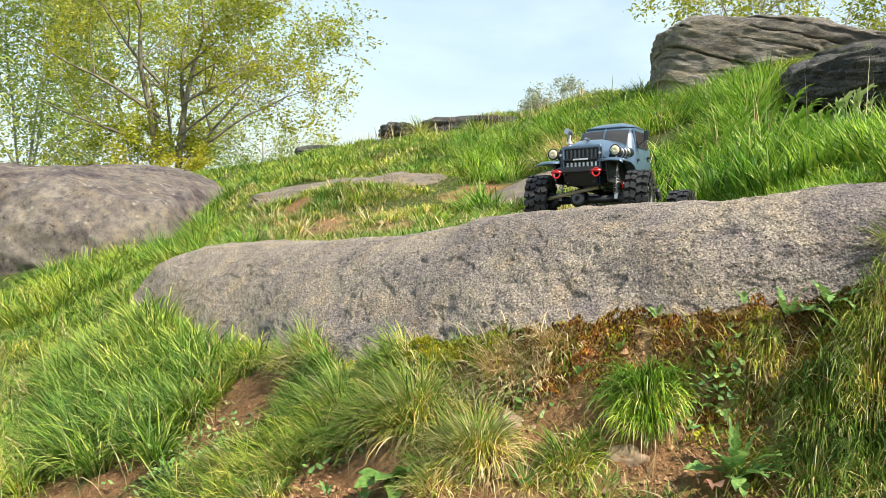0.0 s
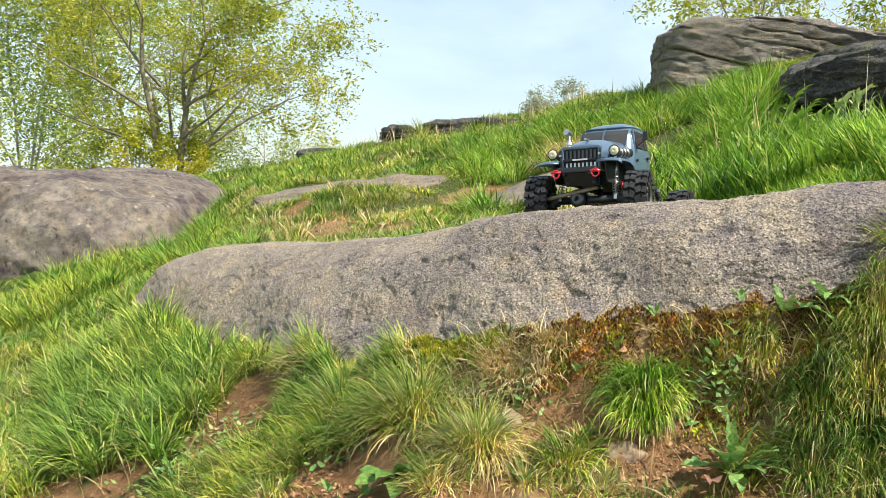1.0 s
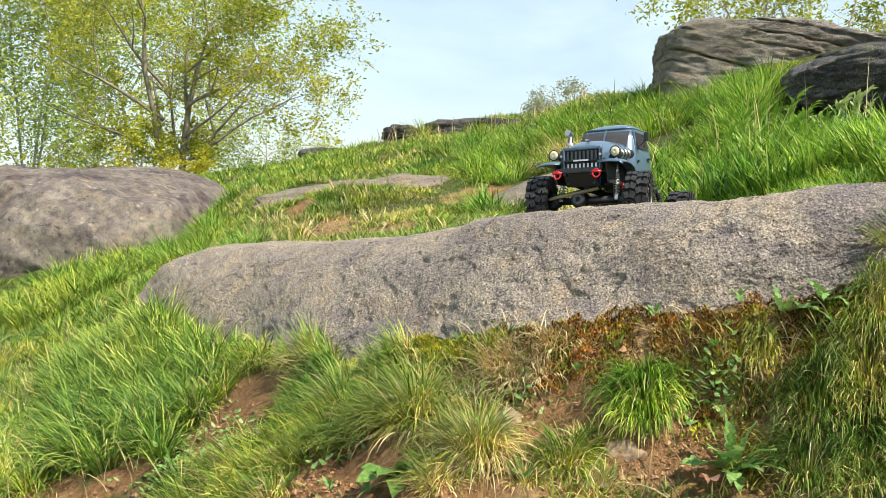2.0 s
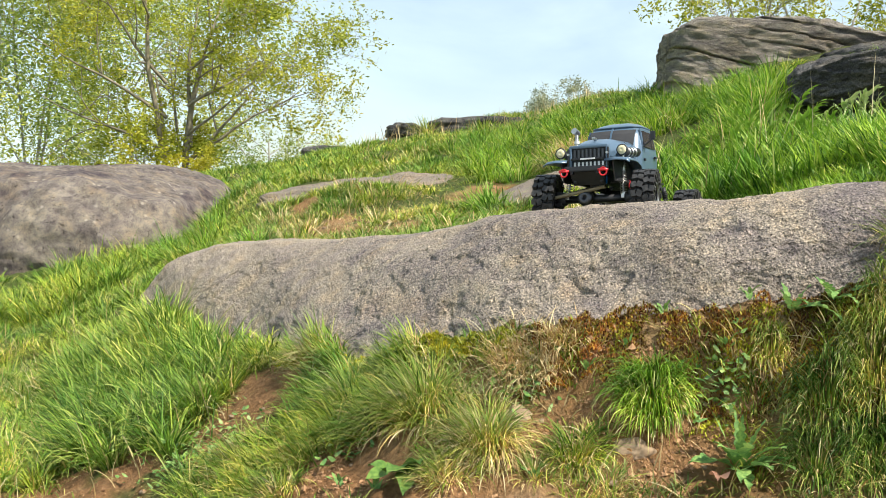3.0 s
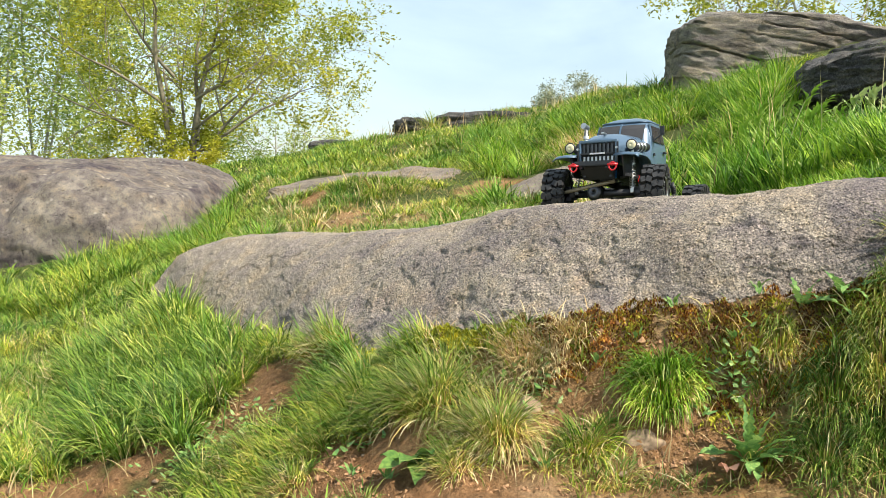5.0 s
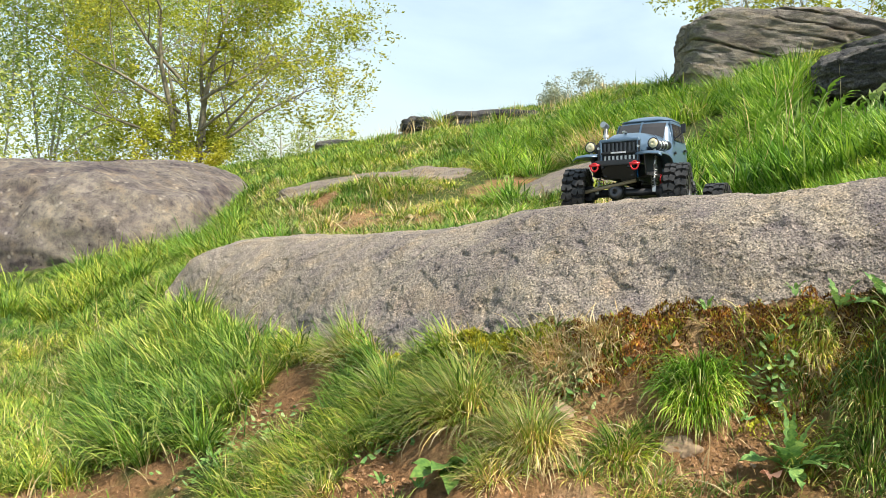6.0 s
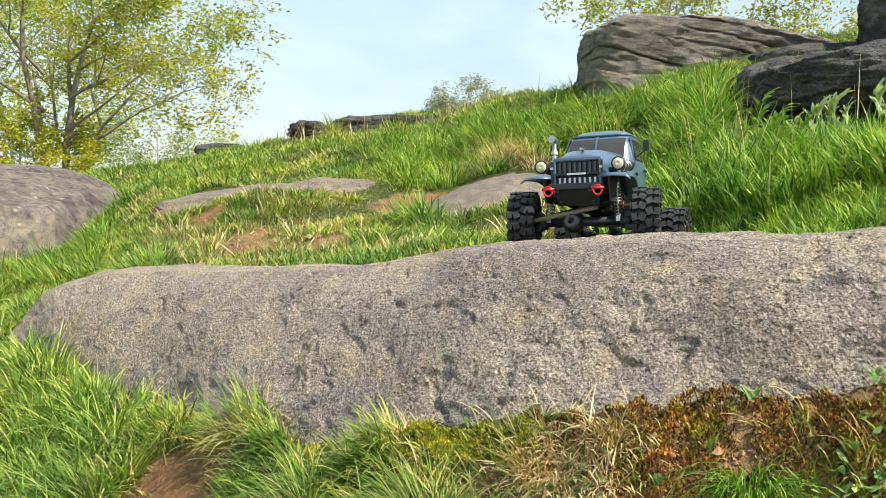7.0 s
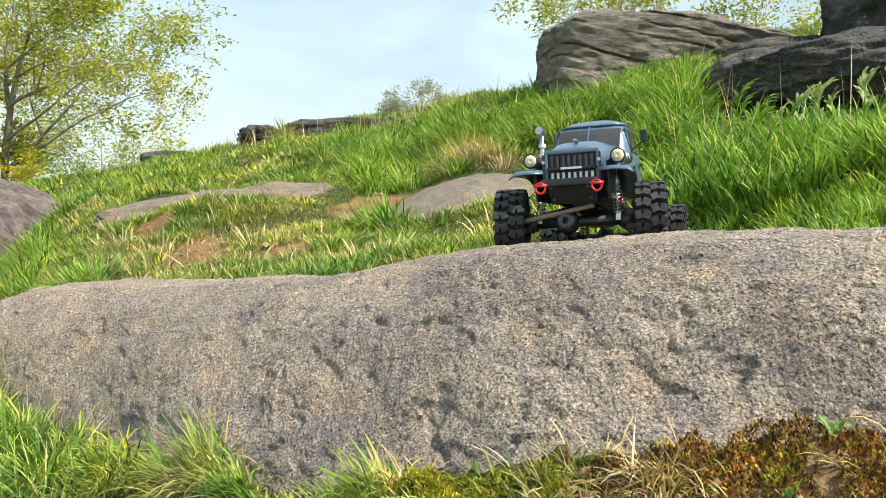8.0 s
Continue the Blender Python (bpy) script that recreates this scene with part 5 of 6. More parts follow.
tree("alder_tree", -4.8, 15.4, 0.25, [(170, 4, 4.6, 0.062, -0.14, 0, 0), (20, 5, 4.8, 0.066, 0.12, 0, 0), (75, 12, 3.9, 0.045, 0.20, 0.1, 0.6), (160, 30, 3.0, 0.042, -0.16, 0, 0.45), (185, 55, 2.9, 0.034, -0.2, 0, 0.5),
      (200, 48, 3.0, 0.034, -0.16, 0, 1.1), (175, 42, 2.8, 0.032, -0.15, 0, 1.7), (-10, 50, 2.6, 0.036, 0.16, 0, 0.30), (10, 62, 2.5, 0.034, 0.2, 0, 0.35), (-30, 66, 2.2, 0.03, 0.2, 0, 0.8), (15, 55, 1.9, 0.032, 0.2, 0, 1.3), (0, 44, 1.6, 0.03, 0.2, 0, 1.9),
      (90, 30, 2.6, 0.03, 0, 0.1, 0.6), (215, 62, 0.8, 0.016), (-35, 60, 0.8, 0.016), (165, 68, 1.3, 0.02), (40, 20, 0.9, 0.016)],
     "many-stemmed tree with fresh yellow-green spring leaves", 5, BARK, LEAF_SPRING, 9, 0.075, 0.037, 0.04, 3, 4, 4, fork=0.85, rise=0.06, wander=0.42)
tree("birch_tree", -11.5, 24.0, 0.1, [(90, 4, 9.0, 0.055), (200, 9, 8.0, 0.05), (20, 10, 7.5, 0.045), (270, 30, 5.0, 0.03)], "tall birch with thin drooping pale green twigs", 6, BARK_GREY, LEAF_BIRCH, 17, 0.38, 0.065, 1.5, 3, 5, 3, droop=0.9, fork=0.8)
tree("birch_tree", -8.9, 25.0, 0.1, [(90, 4, 8.0, 0.05), (160, 12, 7.0, 0.045), (-10, 12, 6.0, 0.04), (260, 35, 4.0, 0.03)], "tall birch with thin drooping pale green twigs", 8, BARK_GREY, LEAF_BIRCH, 17, 0.38, 0.065, 1.5, 3, 5, 3, droop=0.9, fork=0.8)
tree("birch_tree", -14.0, 26.0, 0.1, [(90, 4, 8.5, 0.055), (200, 12, 7.0, 0.05), (20, 16, 7.0, 0.045), (300, 34, 5.0, 0.03)], "tall birch with thin drooping pale green twigs", 31, BARK_GREY, LEAF_BIRCH, 12, 0.38, 0.06, 1.5, 3, 5, 3, droop=0.9, fork=0.8)
tree("birch_tree", -5.6, 27.0, -0.4, [(90, 6, 2.4, 0.05), (0, 25, 2.0, 0.04), (190, 20, 2.1, 0.04)], "low weeping birch behind the alder", 9, BARK_GREY, LEAF_BIRCH, 16, 0.16, 0.05, 0.6, 2, 6, 5, droop=0.8, fork=0.8)
tree("hill_tree", 5.3, 13.2, 1.2, [(90, 8, 2.6, 0.05), (10, 30, 2.5, 0.045), (170, 30, 2.5, 0.045), (-20, 50, 2.0, 0.03), (200, 50, 2.2, 0.03)], "sparse young tree in spring leaf behind the hilltop rocks", 14, BARK_GREY, LEAF_SPRING, 7, 0.09, 0.036, 0.0, 3, 5, 3, fork=0.75)
tree("grey_shrub", 2.66, 21.0, 0.80, [(90, 6, 1.0, 0.026), (10, 20, 1.0, 0.026), (170, 20, 1.0, 0.026), (-30, 32, 0.9, 0.02), (210, 32, 0.9, 0.02), (60, 14, 1.05, 0.02), (120, 14, 1.05, 0.02), (0, 42, 0.8, 0.02), (180, 42, 0.8, 0.02)], "grey-green shrub beyond the ridge", 16, BARK_GREY, LEAF_GREY, 9, 0.055, 0.028, 0.0, 3, 4, 3, fork=0.7, category="shrub")


# ---------------------------------------------------------------- the truck
PAINT = plain_material("blue_grey_paint", (0.092, 0.150, 0.215), 0.34, 0.15, 25.0, 0.10, 0.0, 0.6)
BLACK = plain_material("black_plastic", (0.022, 0.022, 0.024), 0.5, 0.0, 60.0, 0.3)
RUBBER = plain_material("tyre_rubber", (0.038, 0.037, 0.036), 0.52, 0.0, 130.0, 0.5, 0.0008, spec=0.35)
STEEL = plain_material("bare_steel", (0.55, 0.54, 0.52), 0.35, 1.0, 50.0, 0.2)
ALLOY = plain_material("dark_alloy", (0.10, 0.10, 0.105), 0.4, 0.8, 60.0, 0.25)
RED = plain_material("red_anodised", (0.62, 0.025, 0.03), 0.35, 0.35, 60.0, 0.15, coat=0.3)
TAN = plain_material("tan_rod", (0.30, 0.245, 0.15), 0.55, 0.2, 60.0, 0.2)
BLUE = plain_material("blue_anodised", (0.02, 0.20, 0.50), 0.35, 0.5, 60.0, 0.15)
WHITE = plain_material("white_plastic", (0.75, 0.75, 0.73), 0.5, 0.0, 60.0, 0.1)
GLASS = plain_material("smoked_glass", (0.055, 0.050, 0.047), 0.12, 0.0, 12.0, 0.2, coat=0.4)
LENS = plain_material("cream_lens", (0.72, 0.63, 0.38), 0.18, 0.0, 90.0, 0.2, coat=0.8)


def box_bm(cx, cy, cz, sx, sy, sz, bevel=0.0, bm=None):
    bm = bm or bmesh.new()
    got = bmesh.ops.create_cube(bm, size=1.0, matrix=Matrix.Translation((cx, cy, cz)) @ Matrix.Diagonal((sx, sy, sz, 1)))
    if bevel:
        edges = list({e for v in got["verts"] for e in v.link_edges})
        bmesh.ops.bevel(bm, geom=edges, offset=bevel, segments=2, affect="EDGES", profile=0.7)
    return bm


def rod_bm(a, b, r, sides=10, bm=None, r2=None):
    bm = bm or bmesh.new()
    a, b = Vector(a), Vector(b)
    q = (b - a).to_track_quat("Z", "Y").to_matrix().to_4x4()
    bmesh.ops.create_cone(bm, segments=sides, radius1=r, radius2=r if r2 is None else r2, depth=(b - a).length, cap_ends=True, matrix=Matrix.Translation((a + b) / 2) @ q)
    return bm


def revolve_bm(profile, sides=48, bm=None):
    """Turns a closed profile of (radius, y) about the y axis."""
    bm = bm or bmesh.new()
    rings = []
    for k in range(sides):
        a = 2 * math.pi * k / sides
        rings.append([bm.verts.new((r * math.cos(a), y, r * math.sin(a))) for r, y in profile])
    n = len(profile)
    for k in range(sides):
        a, b = rings[k], rings[(k + 1) % sides]
        for i in range(n):
            j = (i + 1) % n
            bm.faces.new((a[i], a[j], b[j], b[i]))
    bmesh.ops.recalc_face_normals(bm, faces=bm.faces)
    return bm


def loft_bm(rings, cap=True):
    bm = bmesh.new()
    rows = [[bm.verts.new(p) for p in ring] for ring in rings]
    n = len(rows[0])
    for a, b in zip(rows[:-1], rows[1:]):
        for i in range(n):
            bm.faces.new((a[i], a[(i + 1) % n], b[(i + 1) % n], b[i]))
    if cap:
        bm.faces.new(rows[0])
        bm.faces.new(rows[-1])
    bmesh.ops.recalc_face_normals(bm, faces=bm.faces)
    return bm


def prism_bm(points, axis, lo, hi, bevel=0.0):
    """A flat outline (two coordinates) pushed out along an axis: 0 x, 1 y, 2 z."""
    bm = bmesh.new()

    def full(p, d):
        c = list(p)
        c.insert(axis, d)
        return c
    a, b = [bm.verts.new(full(p, lo)) for p in points], [bm.verts.new(full(p, hi)) for p in points]
    n = len(points)
    bm.faces.new(a)
    bm.faces.new(b)
    for i in range(n):
        bm.faces.new((a[i], a[(i + 1) % n], b[(i + 1) % n], b[i]))
    bmesh.ops.recalc_face_normals(bm, faces=bm.faces)
    if bevel:
        bmesh.ops.bevel(bm, geom=bm.edges[:], offset=bevel, segments=2, affect="EDGES")
    return bm


def tyre_bm(R=0.060, W=0.047):
    h = W / 2
    bm = revolve_bm([(R - 0.011, -h * 0.80), (R - 0.0085, -h * 0.45), (R - 0.008, 0), (R - 0.0085, h * 0.45), (R - 0.011, h * 0.80), (R - 0.014, h), (R - 0.024, h * 0.98),
                     (R - 0.031, h * 0.80), (R - 0.031, -h * 0.80), (R - 0.024, -h * 0.98), (R - 0.014, -h)], 54)
    count = 18
    for k in range(count):
        for side in (-1, 1):
            a = 2 * math.pi * (k + (0.5 if side > 0 else 0)) / count
            turn = Matrix.Rotation(-a, 4, "Y")
            for r, y, l, w, t, skew in ((R - 0.0050, 0.27 * h, 0.0150, 0.60 * h, 0.009, 22), (R - 0.0062, 0.80 * h, 0.0150, 0.46 * h, 0.011, -10)):
                m = turn @ Matrix.Translation((r, side * y, 0)) @ Matrix.Rotation(radians(skew * side), 4, "X") @ Matrix.Diagonal((t, w, l, 1))
                got = bmesh.ops.create_cube(bm, size=1.0, matrix=m)
                top = [v for v in got["verts"] if (turn.inverted() @ v.co).x > r]
                c = sum((v.co for v in top), Vector()) / 4
                for v in top:
                    v.co = c + (v.co - c) * 0.86
            m = turn @ Matrix.Translation((R - 0.0125, side * h * 1.0, 0)) @ Matrix.Diagonal((0.015, 0.0045, 0.0065, 1))
            bmesh.ops.create_cube(bm, size=1.0, matrix=m)
    return bm


def wheel(parent, x, y, out, steer=0.0, rise=0.0):
    rim = revolve_bm([(0.0295, -0.020), (0.0310, -0.0215), (0.0310, 0.0215), (0.0295, 0.020), (0.0265, 0.012), (0.0255, -0.012)], 40)
    disc = revolve_bm([(0.0265, 0.004), (0.0265, 0.007), (0.010, 0.009), (0.004, 0.009), (0.004, 0.005), (0.010, 0.004)], 24)
    ob = part("wheel", rim, ALLOY, parent, "dark beadlock wheel", smooth=True)
    ob.location = (x, y, 0.060 + rise)
    ob.rotation_euler = (0, 0, radians(steer) + (0 if out > 0 else math.pi))
    part("tyre", tyre_bm(), RUBBER, ob, "knobbly black rubber tyre")
    part("wheel_disc", disc, ALLOY, ob, smooth=True)
    for k in range(6):
        a = 2 * math.pi * k / 6
        part("spoke", box_bm(0.017, 0, 0, 0.016, 0.004, 0.005, 0.0008), STEEL, ob).matrix_basis = Matrix.Translation((0, 0.009, 0)) @ Matrix.Rotation(a, 4, "Y")
    part("hub", rod_bm((0, 0.006, 0), (0, 0.017, 0), 0.0065, 6), RED, ob, "red anodised hub")
    ring = revolve_bm([(0.0300, 0.0185), (0.0300, 0.0222), (0.0265, 0.0222), (0.0265, 0.0185)], 40)
    part("beadlock_ring", ring, STEEL, ob, smooth=True)
    return ob


CAB = [(0.098, -0.062, 0.083, 0.070), (0.115, -0.064, 0.086, 0.0735), (0.166, -0.064, 0.080, 0.0725), (0.178, -0.063, 0.074, 0.0705), (0.213, -0.058, 0.056, 0.0645), (0.229, -0.052, 0.043, 0.0585), (0.238, -0.042, 0.026, 0.049), (0.243, -0.024, 0.004, 0.030)]


def cab_at(z):
    zs = [c[0] for c in CAB]
    return [float(np.interp(z, zs, [c[k] for c in CAB])) for k in (1, 2, 3)]


def round_rect(x0, x1, hw, z, r, bow=0.0, n=6):
    pts, cx, hx = [], (x0 + x1) / 2, (x1 - x0) / 2
    r = min(r, hx * 0.95, hw * 0.95)
    for sx, sy, a0 in ((1, 1, 0), (-1, 1, 90), (-1, -1, 180), (1, -1, 270)):
        for k in range(n + 1):
            a = radians(a0 + 90 * k / n)
            px, py = sx * (hx - r) + r * math.cos(a), sy * (hw - r) + r * math.sin(a)
            px += bow * max(0, px / hx) * (1 - (py / hw) ** 2)
            pts.append((cx + px, py, z))
    return pts


def pane_on_front(y0, y1, z0, z1, lift=0.0016, thick=0.0014):
    """A curved pane lying on the sloping front of the cab."""
    bm, rows, n = bmesh.new(), [], 7
    for kz in range(5):
        z = z0 + (z1 - z0) * kz / 4
        _, x1, hw = cab_at(z)
        row = []
        for ky in range(n):
            y = y0 + (y1 - y0) * ky / (n - 1)
            row.append((bm.verts.new((x1 + 0.010 * (1 - (y / hw) ** 2) + lift, y, z)), bm.verts.new((x1 + 0.010 * (1 - (y / hw) ** 2) + lift - thick - 0.001, y, z))))
        rows.append(row)
    for a, b in zip(rows[:-1], rows[1:]):
        for i in range(n - 1):
            bm.faces.new((a[i][0], a[i + 1][0], b[i + 1][0], b[i][0]))
            bm.faces.new((a[i][1], b[i][1], b[i + 1][1], a[i + 1][1]))
    for row, flip in ((rows[0], 1), (rows[-1], -1)):
        for i in range(n - 1):
            bm.faces.new((row[i][0], row[i][1], row[i + 1][1], row[i + 1][0])[::flip])
    for i in (0, n - 1):
        for a, b in zip(rows[:-1], rows[1:]):
            bm.faces.new((a[i][0], b[i][0], b[i][1], a[i][1]))
    bmesh.ops.recalc_face_normals(bm, faces=bm.faces)
    return bm


def side_pane(side, corners, lift=0.0012):
    bm, inner, outer = bmesh.new(), [], []
    for x, z in corners:
        hw = cab_at(z)[2]
        outer.append(bm.verts.new((x, side * (hw + lift), z)))
        inner.append(bm.verts.new((x, side * (hw - 0.001), z)))
    n = len(corners)
    bm.faces.new(outer)
    bm.faces.new(inner)
    for i in range(n):
        bm.faces.new((outer[i], outer[(i + 1) % n], inner[(i + 1) % n], inner[i]))
    bmesh.ops.recalc_face_normals(bm, faces=bm.faces)
    return bm


def fender_bm(side):
    """A flat-topped fender that curves down to the running board."""
    line = [(0.2345, 0.1345), (0.231, 0.1385), (0.222, 0.1405), (0.19, 0.142), (0.155, 0.1415), (0.128, 0.136), (0.108, 0.124), (0.095, 0.110), (0.083, 0.101)]
    bm, rows = bmesh.new(), []
    for k, (x, z) in enumerate(line):
        t = k / (len(line) - 1)
        y_in, y_out = 0.042 + 0.02 * t, 0.101 - 0.016 * t
        row = []
        for f, dz in ((0, 0.001), (0.5, 0.002), (0.85, 0.0), (1.0, -0.006)):
            row.append(bm.verts.new((x, side * (y_in + (y_out - y_in) * f), z + dz)))
        for f, dz in ((0.97, -0.0075), (0.82, -0.002), (0.5, 0.0), (0, -0.001)):
            row.append(bm.verts.new((x, side * (y_in + (y_out - y_in) * f), z + dz)))
        rows.append(row)
    n = len(rows[0])
    for a, b in zip(rows[:-1], rows[1:]):
        for i in range(n):
            bm.faces.new((a[i], a[(i + 1) % n], b[(i + 1) % n], b[i]))
    bm.faces.new(rows[0])
    bm.faces.new(rows[-1])
    bmesh.ops.recalc_face_normals(bm, faces=bm.faces)
    return bm


def spring_bm(a, b, r, wire, turns):
    a, b = Vector(a), Vector(b)
    q = (b - a).to_track_quat("Z", "Y").to_matrix()
    n = turns * 10
    pts = []
    for k in range(n + 1):
        t = k / n
        pts.append(np.array(a + q @ Vector((r * math.cos(6.283 * turns * t), r * math.sin(6.283 * turns * t), (b - a).length * t))))
    v, f = tube_arrays([(pts, [wire] * (n + 1))], 5)
    bm = bmesh.new()
    vs = [bm.verts.new(p) for p in v]
    for q4 in f:
        bm.faces.new([vs[i] for i in q4])
    return bm


def build_truck():
    truck = new("toy_truck")
    tagged(truck, "blue-grey radio-controlled model truck with big knobbly tyres behind the rock", "toy truck")
    # running gear
    for x, steer in ((0.165, 9), (-0.165, 0)):
        for side in (1, -1):
            wheel(truck, x, side * 0.115, side, steer)
        ax = rod_bm((x, -0.088, 0.060), (x, 0.088, 0.060), 0.0085, 12)
        for side in (1, -1):
            rod_bm((x, side * 0.070, 0.060), (x, side * 0.092, 0.060), 0.014, 10, ax)
        bmesh.ops.create_uvsphere(ax, u_segments=14, v_segments=10, radius=0.021, matrix=Matrix.Translation((x, -0.018, 0.060)) @ Matrix.Diagonal((1.1, 0.9, 1.0, 1)))
        part("axle", ax, BLACK, truck, smooth=True)
        for side in (1, -1):
            part("link_arm", rod_bm((x * 0.96, side * 0.052, 0.058), (x * 0.25, side * 0.030, 0.075), 0.004), STEEL if x > 0 else ALLOY, truck)
            top, low = (x - math.copysign(0.012, x), side * 0.055, 0.150 if x > 0 else 0.126), (x + 0.006, side * 0.066, 0.066)
            mid = tuple(0.52 * a + 0.48 * b for a, b in zip(top, low))
            shock = part("shock_absorber", rod_bm(top, mid, 0.0058, 12), STEEL if x > 0 else BLACK, truck, "oil-filled shock absorber", smooth=True)
            part("shaft", rod_bm(mid, low, 0.002, 8), STEEL, shock)
            part("spring", spring_bm(tuple(0.85 * a + 0.15 * b for a, b in zip(top, low)), low, 0.0072, 0.0010, 12), BLACK if x < 0 else STEEL, shock, smooth=True)
    for side in (1, -1):
        part("chassis_rail", box_bm(0.005, side * 0.030, 0.098, 0.42, 0.006, 0.018, 0.0015), BLACK, truck)
    for x in (-0.19, -0.10, 0.02):
        part("cross_member", box_bm(x, 0, 0.098, 0.012, 0.056, 0.014, 0.0015), BLACK, truck)
    gear = box_bm(0.0, 0, 0.085, 0.085, 0.046, 0.034, 0.005)
    rod_bm((0.14, -0.018, 0.064), (0.03, 0, 0.082), 0.0045, 8, gear)
    rod_bm((-0.14, -0.018, 0.064), (-0.03, 0, 0.082), 0.0045, 8, gear)
    part("gearbox", gear, BLACK, truck)
    part("engine_block", box_bm(0.125, 0, 0.120, 0.085, 0.060, 0.040, 0.006), BLACK, truck)
    part("steering_rod", rod_bm((0.188, -0.088, 0.062), (0.188, 0.030, 0.083), 0.0042, 10), TAN, truck, "tan steering rod")
    part("tie_rod", rod_bm((0.150, -0.088, 0.056), (0.150, 0.088, 0.056), 0.0034, 10), STEEL, truck)
    part("panhard_rod", rod_bm((0.172, -0.070, 0.070), (0.160, 0.048, 0.098), 0.0032, 8), BLACK, truck)
    for side in (1, -1):
        part("upper_link", rod_bm((0.150, side * 0.030, 0.082), (0.050, side * 0.020, 0.095), 0.003, 8), BLACK, truck)
        part("steering_knuckle", box_bm(0.165, side * 0.086, 0.060, 0.022, 0.016, 0.034, 0.004), BLACK, truck)
        part("shock_mount", box_bm(0.168, side * 0.066, 0.066, 0.012, 0.010, 0.016, 0.002), STEEL, truck)
    part("differential_cover", revolve_bm([(0.0005, 0.006), (0.012, 0.005), (0.017, 0.001), (0.019, -0.006)], 20), ALLOY, truck, smooth=True).matrix_basis = Matrix.Translation((0.186, -0.018, 0.060)) @ Matrix.Rotation(radians(-90), 4, "Z")
    part("servo", box_bm(0.178, 0.012, 0.096, 0.020, 0.036, 0.026, 0.002), BLACK, truck)
    part("servo_arm", box_bm(0.190, 0.030, 0.098, 0.004, 0.010, 0.018, 0.001), BLUE, truck, "blue anodised servo arm")
    for side in (1, -1):
        part("wire", spring_bm((0.140, side * 0.078, 0.066), (0.120, side * 0.055, 0.115), 0.003, 0.001, 2), RED, truck, "thin red wire", smooth=True)
    # bumper and recovery hooks
    bump = box_bm(0.236, 0, 0.116, 0.010, 0.092, 0.012, 0.003)
    box_bm(0.223, 0.030, 0.112, 0.030, 0.007, 0.014, 0.001, bump)
    box_bm(0.223, -0.030, 0.112, 0.030, 0.007, 0.014, 0.001, bump)
    part("front_bumper", bump, BLACK, truck)
    part("skid_plate", prism_bm([(0.232, 0.110), (0.206, 0.085), (0.200, 0.088), (0.226, 0.115)], 1, -0.036, 0.036), BLACK, truck)
    for side in (1, -1):
        hook = bmesh.new()
        v, f = tube_arrays([([np.array((0.0, 0.0075 * math.cos(a), 0.0085 * math.sin(a))) for a in np.linspace(0, 2 * math.pi, 19)], [0.0020] * 19)], 7)
        vs = [hook.verts.new(p) for p in v]
        for q4 in f:
            hook.faces.new([vs[i] for i in q4])
        rod_bm((0, -0.011, 0.004), (0, 0.011, 0.004), 0.0028, 8, hook)
        ob = part("recovery_shackle", hook, RED, truck, "red anodised shackle", smooth=True)
        ob.matrix_basis = Matrix.Translation((0.2445, side * 0.045, 0.107)) @ Matrix.Rotation(radians(12), 4, "Z")
    # grille with upright slats in two rows
    gear_parts = set(truck.children)
    grille = box_bm(0.206, 0, 0.1425, 0.006, 0.082, 0.051, 0.002)
    part("grille_backing", grille, BLACK, truck)
    surround = box_bm(0.2085, 0, 0.1695, 0.012, 0.088, 0.007, 0.002)
    for side in (1, -1):
        box_bm(0.2085, side * 0.0425, 0.1435, 0.012, 0.006, 0.054, 0.002, surround)
    part("grille_surround", surround, PAINT, truck, "blue-grey painted rim", smooth=True)
    frame_bars = box_bm(0.2135, 0, 0.1425, 0.008, 0.080, 0.0045, 0.0012)
    box_bm(0.2125, 0, 0.1195, 0.012, 0.090, 0.007, 0.0015, frame_bars)
    for side in (1, -1):
        box_bm(0.2165, side * 0.046, 0.140, 0.004, 0.0035, 0.052, 0.001, frame_bars)
    part("grille_guard", frame_bars, BLACK, truck)
    for k in range(8):
        y = (k - 3.5) * 0.0093
        for z, h in ((0.1545, 0.019), (0.130, 0.013)):
            part("slat", box_bm(0.2105, y, z, 0.004, 0.0048, h, 0.0012), ALLOY if z > 0.14 else STEEL, truck)
    part("badge", box_bm(0.2192, 0, 0.1425, 0.0016, 0.034, 0.0035), WHITE, truck, "small white badge")
    for side in (1, -1):
        part("guard_bolt", rod_bm((0.214, side * 0.045, 0.1535), (0.222, side * 0.045, 0.1535), 0.0028, 8), STEEL, truck)
    # bonnet: rounded, wider towards the cab
    rings = []
    for t in np.linspace(0, 1, 12):
        x = 0.2065 - 0.132 * t
        hw, top = 0.0425 + 0.021 * t, 0.1720 + 0.0185 * math.sin(min(1, t * 2.0 + 0.06) * math.pi / 2) + 0.003 * t
        ring = [(x, -hw, 0.120)]
        for a in np.linspace(0, math.pi, 17):
            ring.append((x, -hw * math.copysign(abs(math.cos(a)) ** 0.55, math.cos(a)), 0.140 + (top - 0.140) * math.sin(a) ** 0.55))
        ring.append((x, hw, 0.120))
        rings.append(ring)
    part("bonnet", loft_bm(rings), PAINT, truck, "blue-grey rounded bonnet", smooth=True)
    part("bonnet_ornament", box_bm(0.176, 0, 0.1905, 0.020, 0.006, 0.005, 0.002), STEEL, truck, "small silver ornament")
    part("cowl", box_bm(0.083, 0, 0.150, 0.024, 0.128, 0.058, 0.008), PAINT, truck, smooth=True)
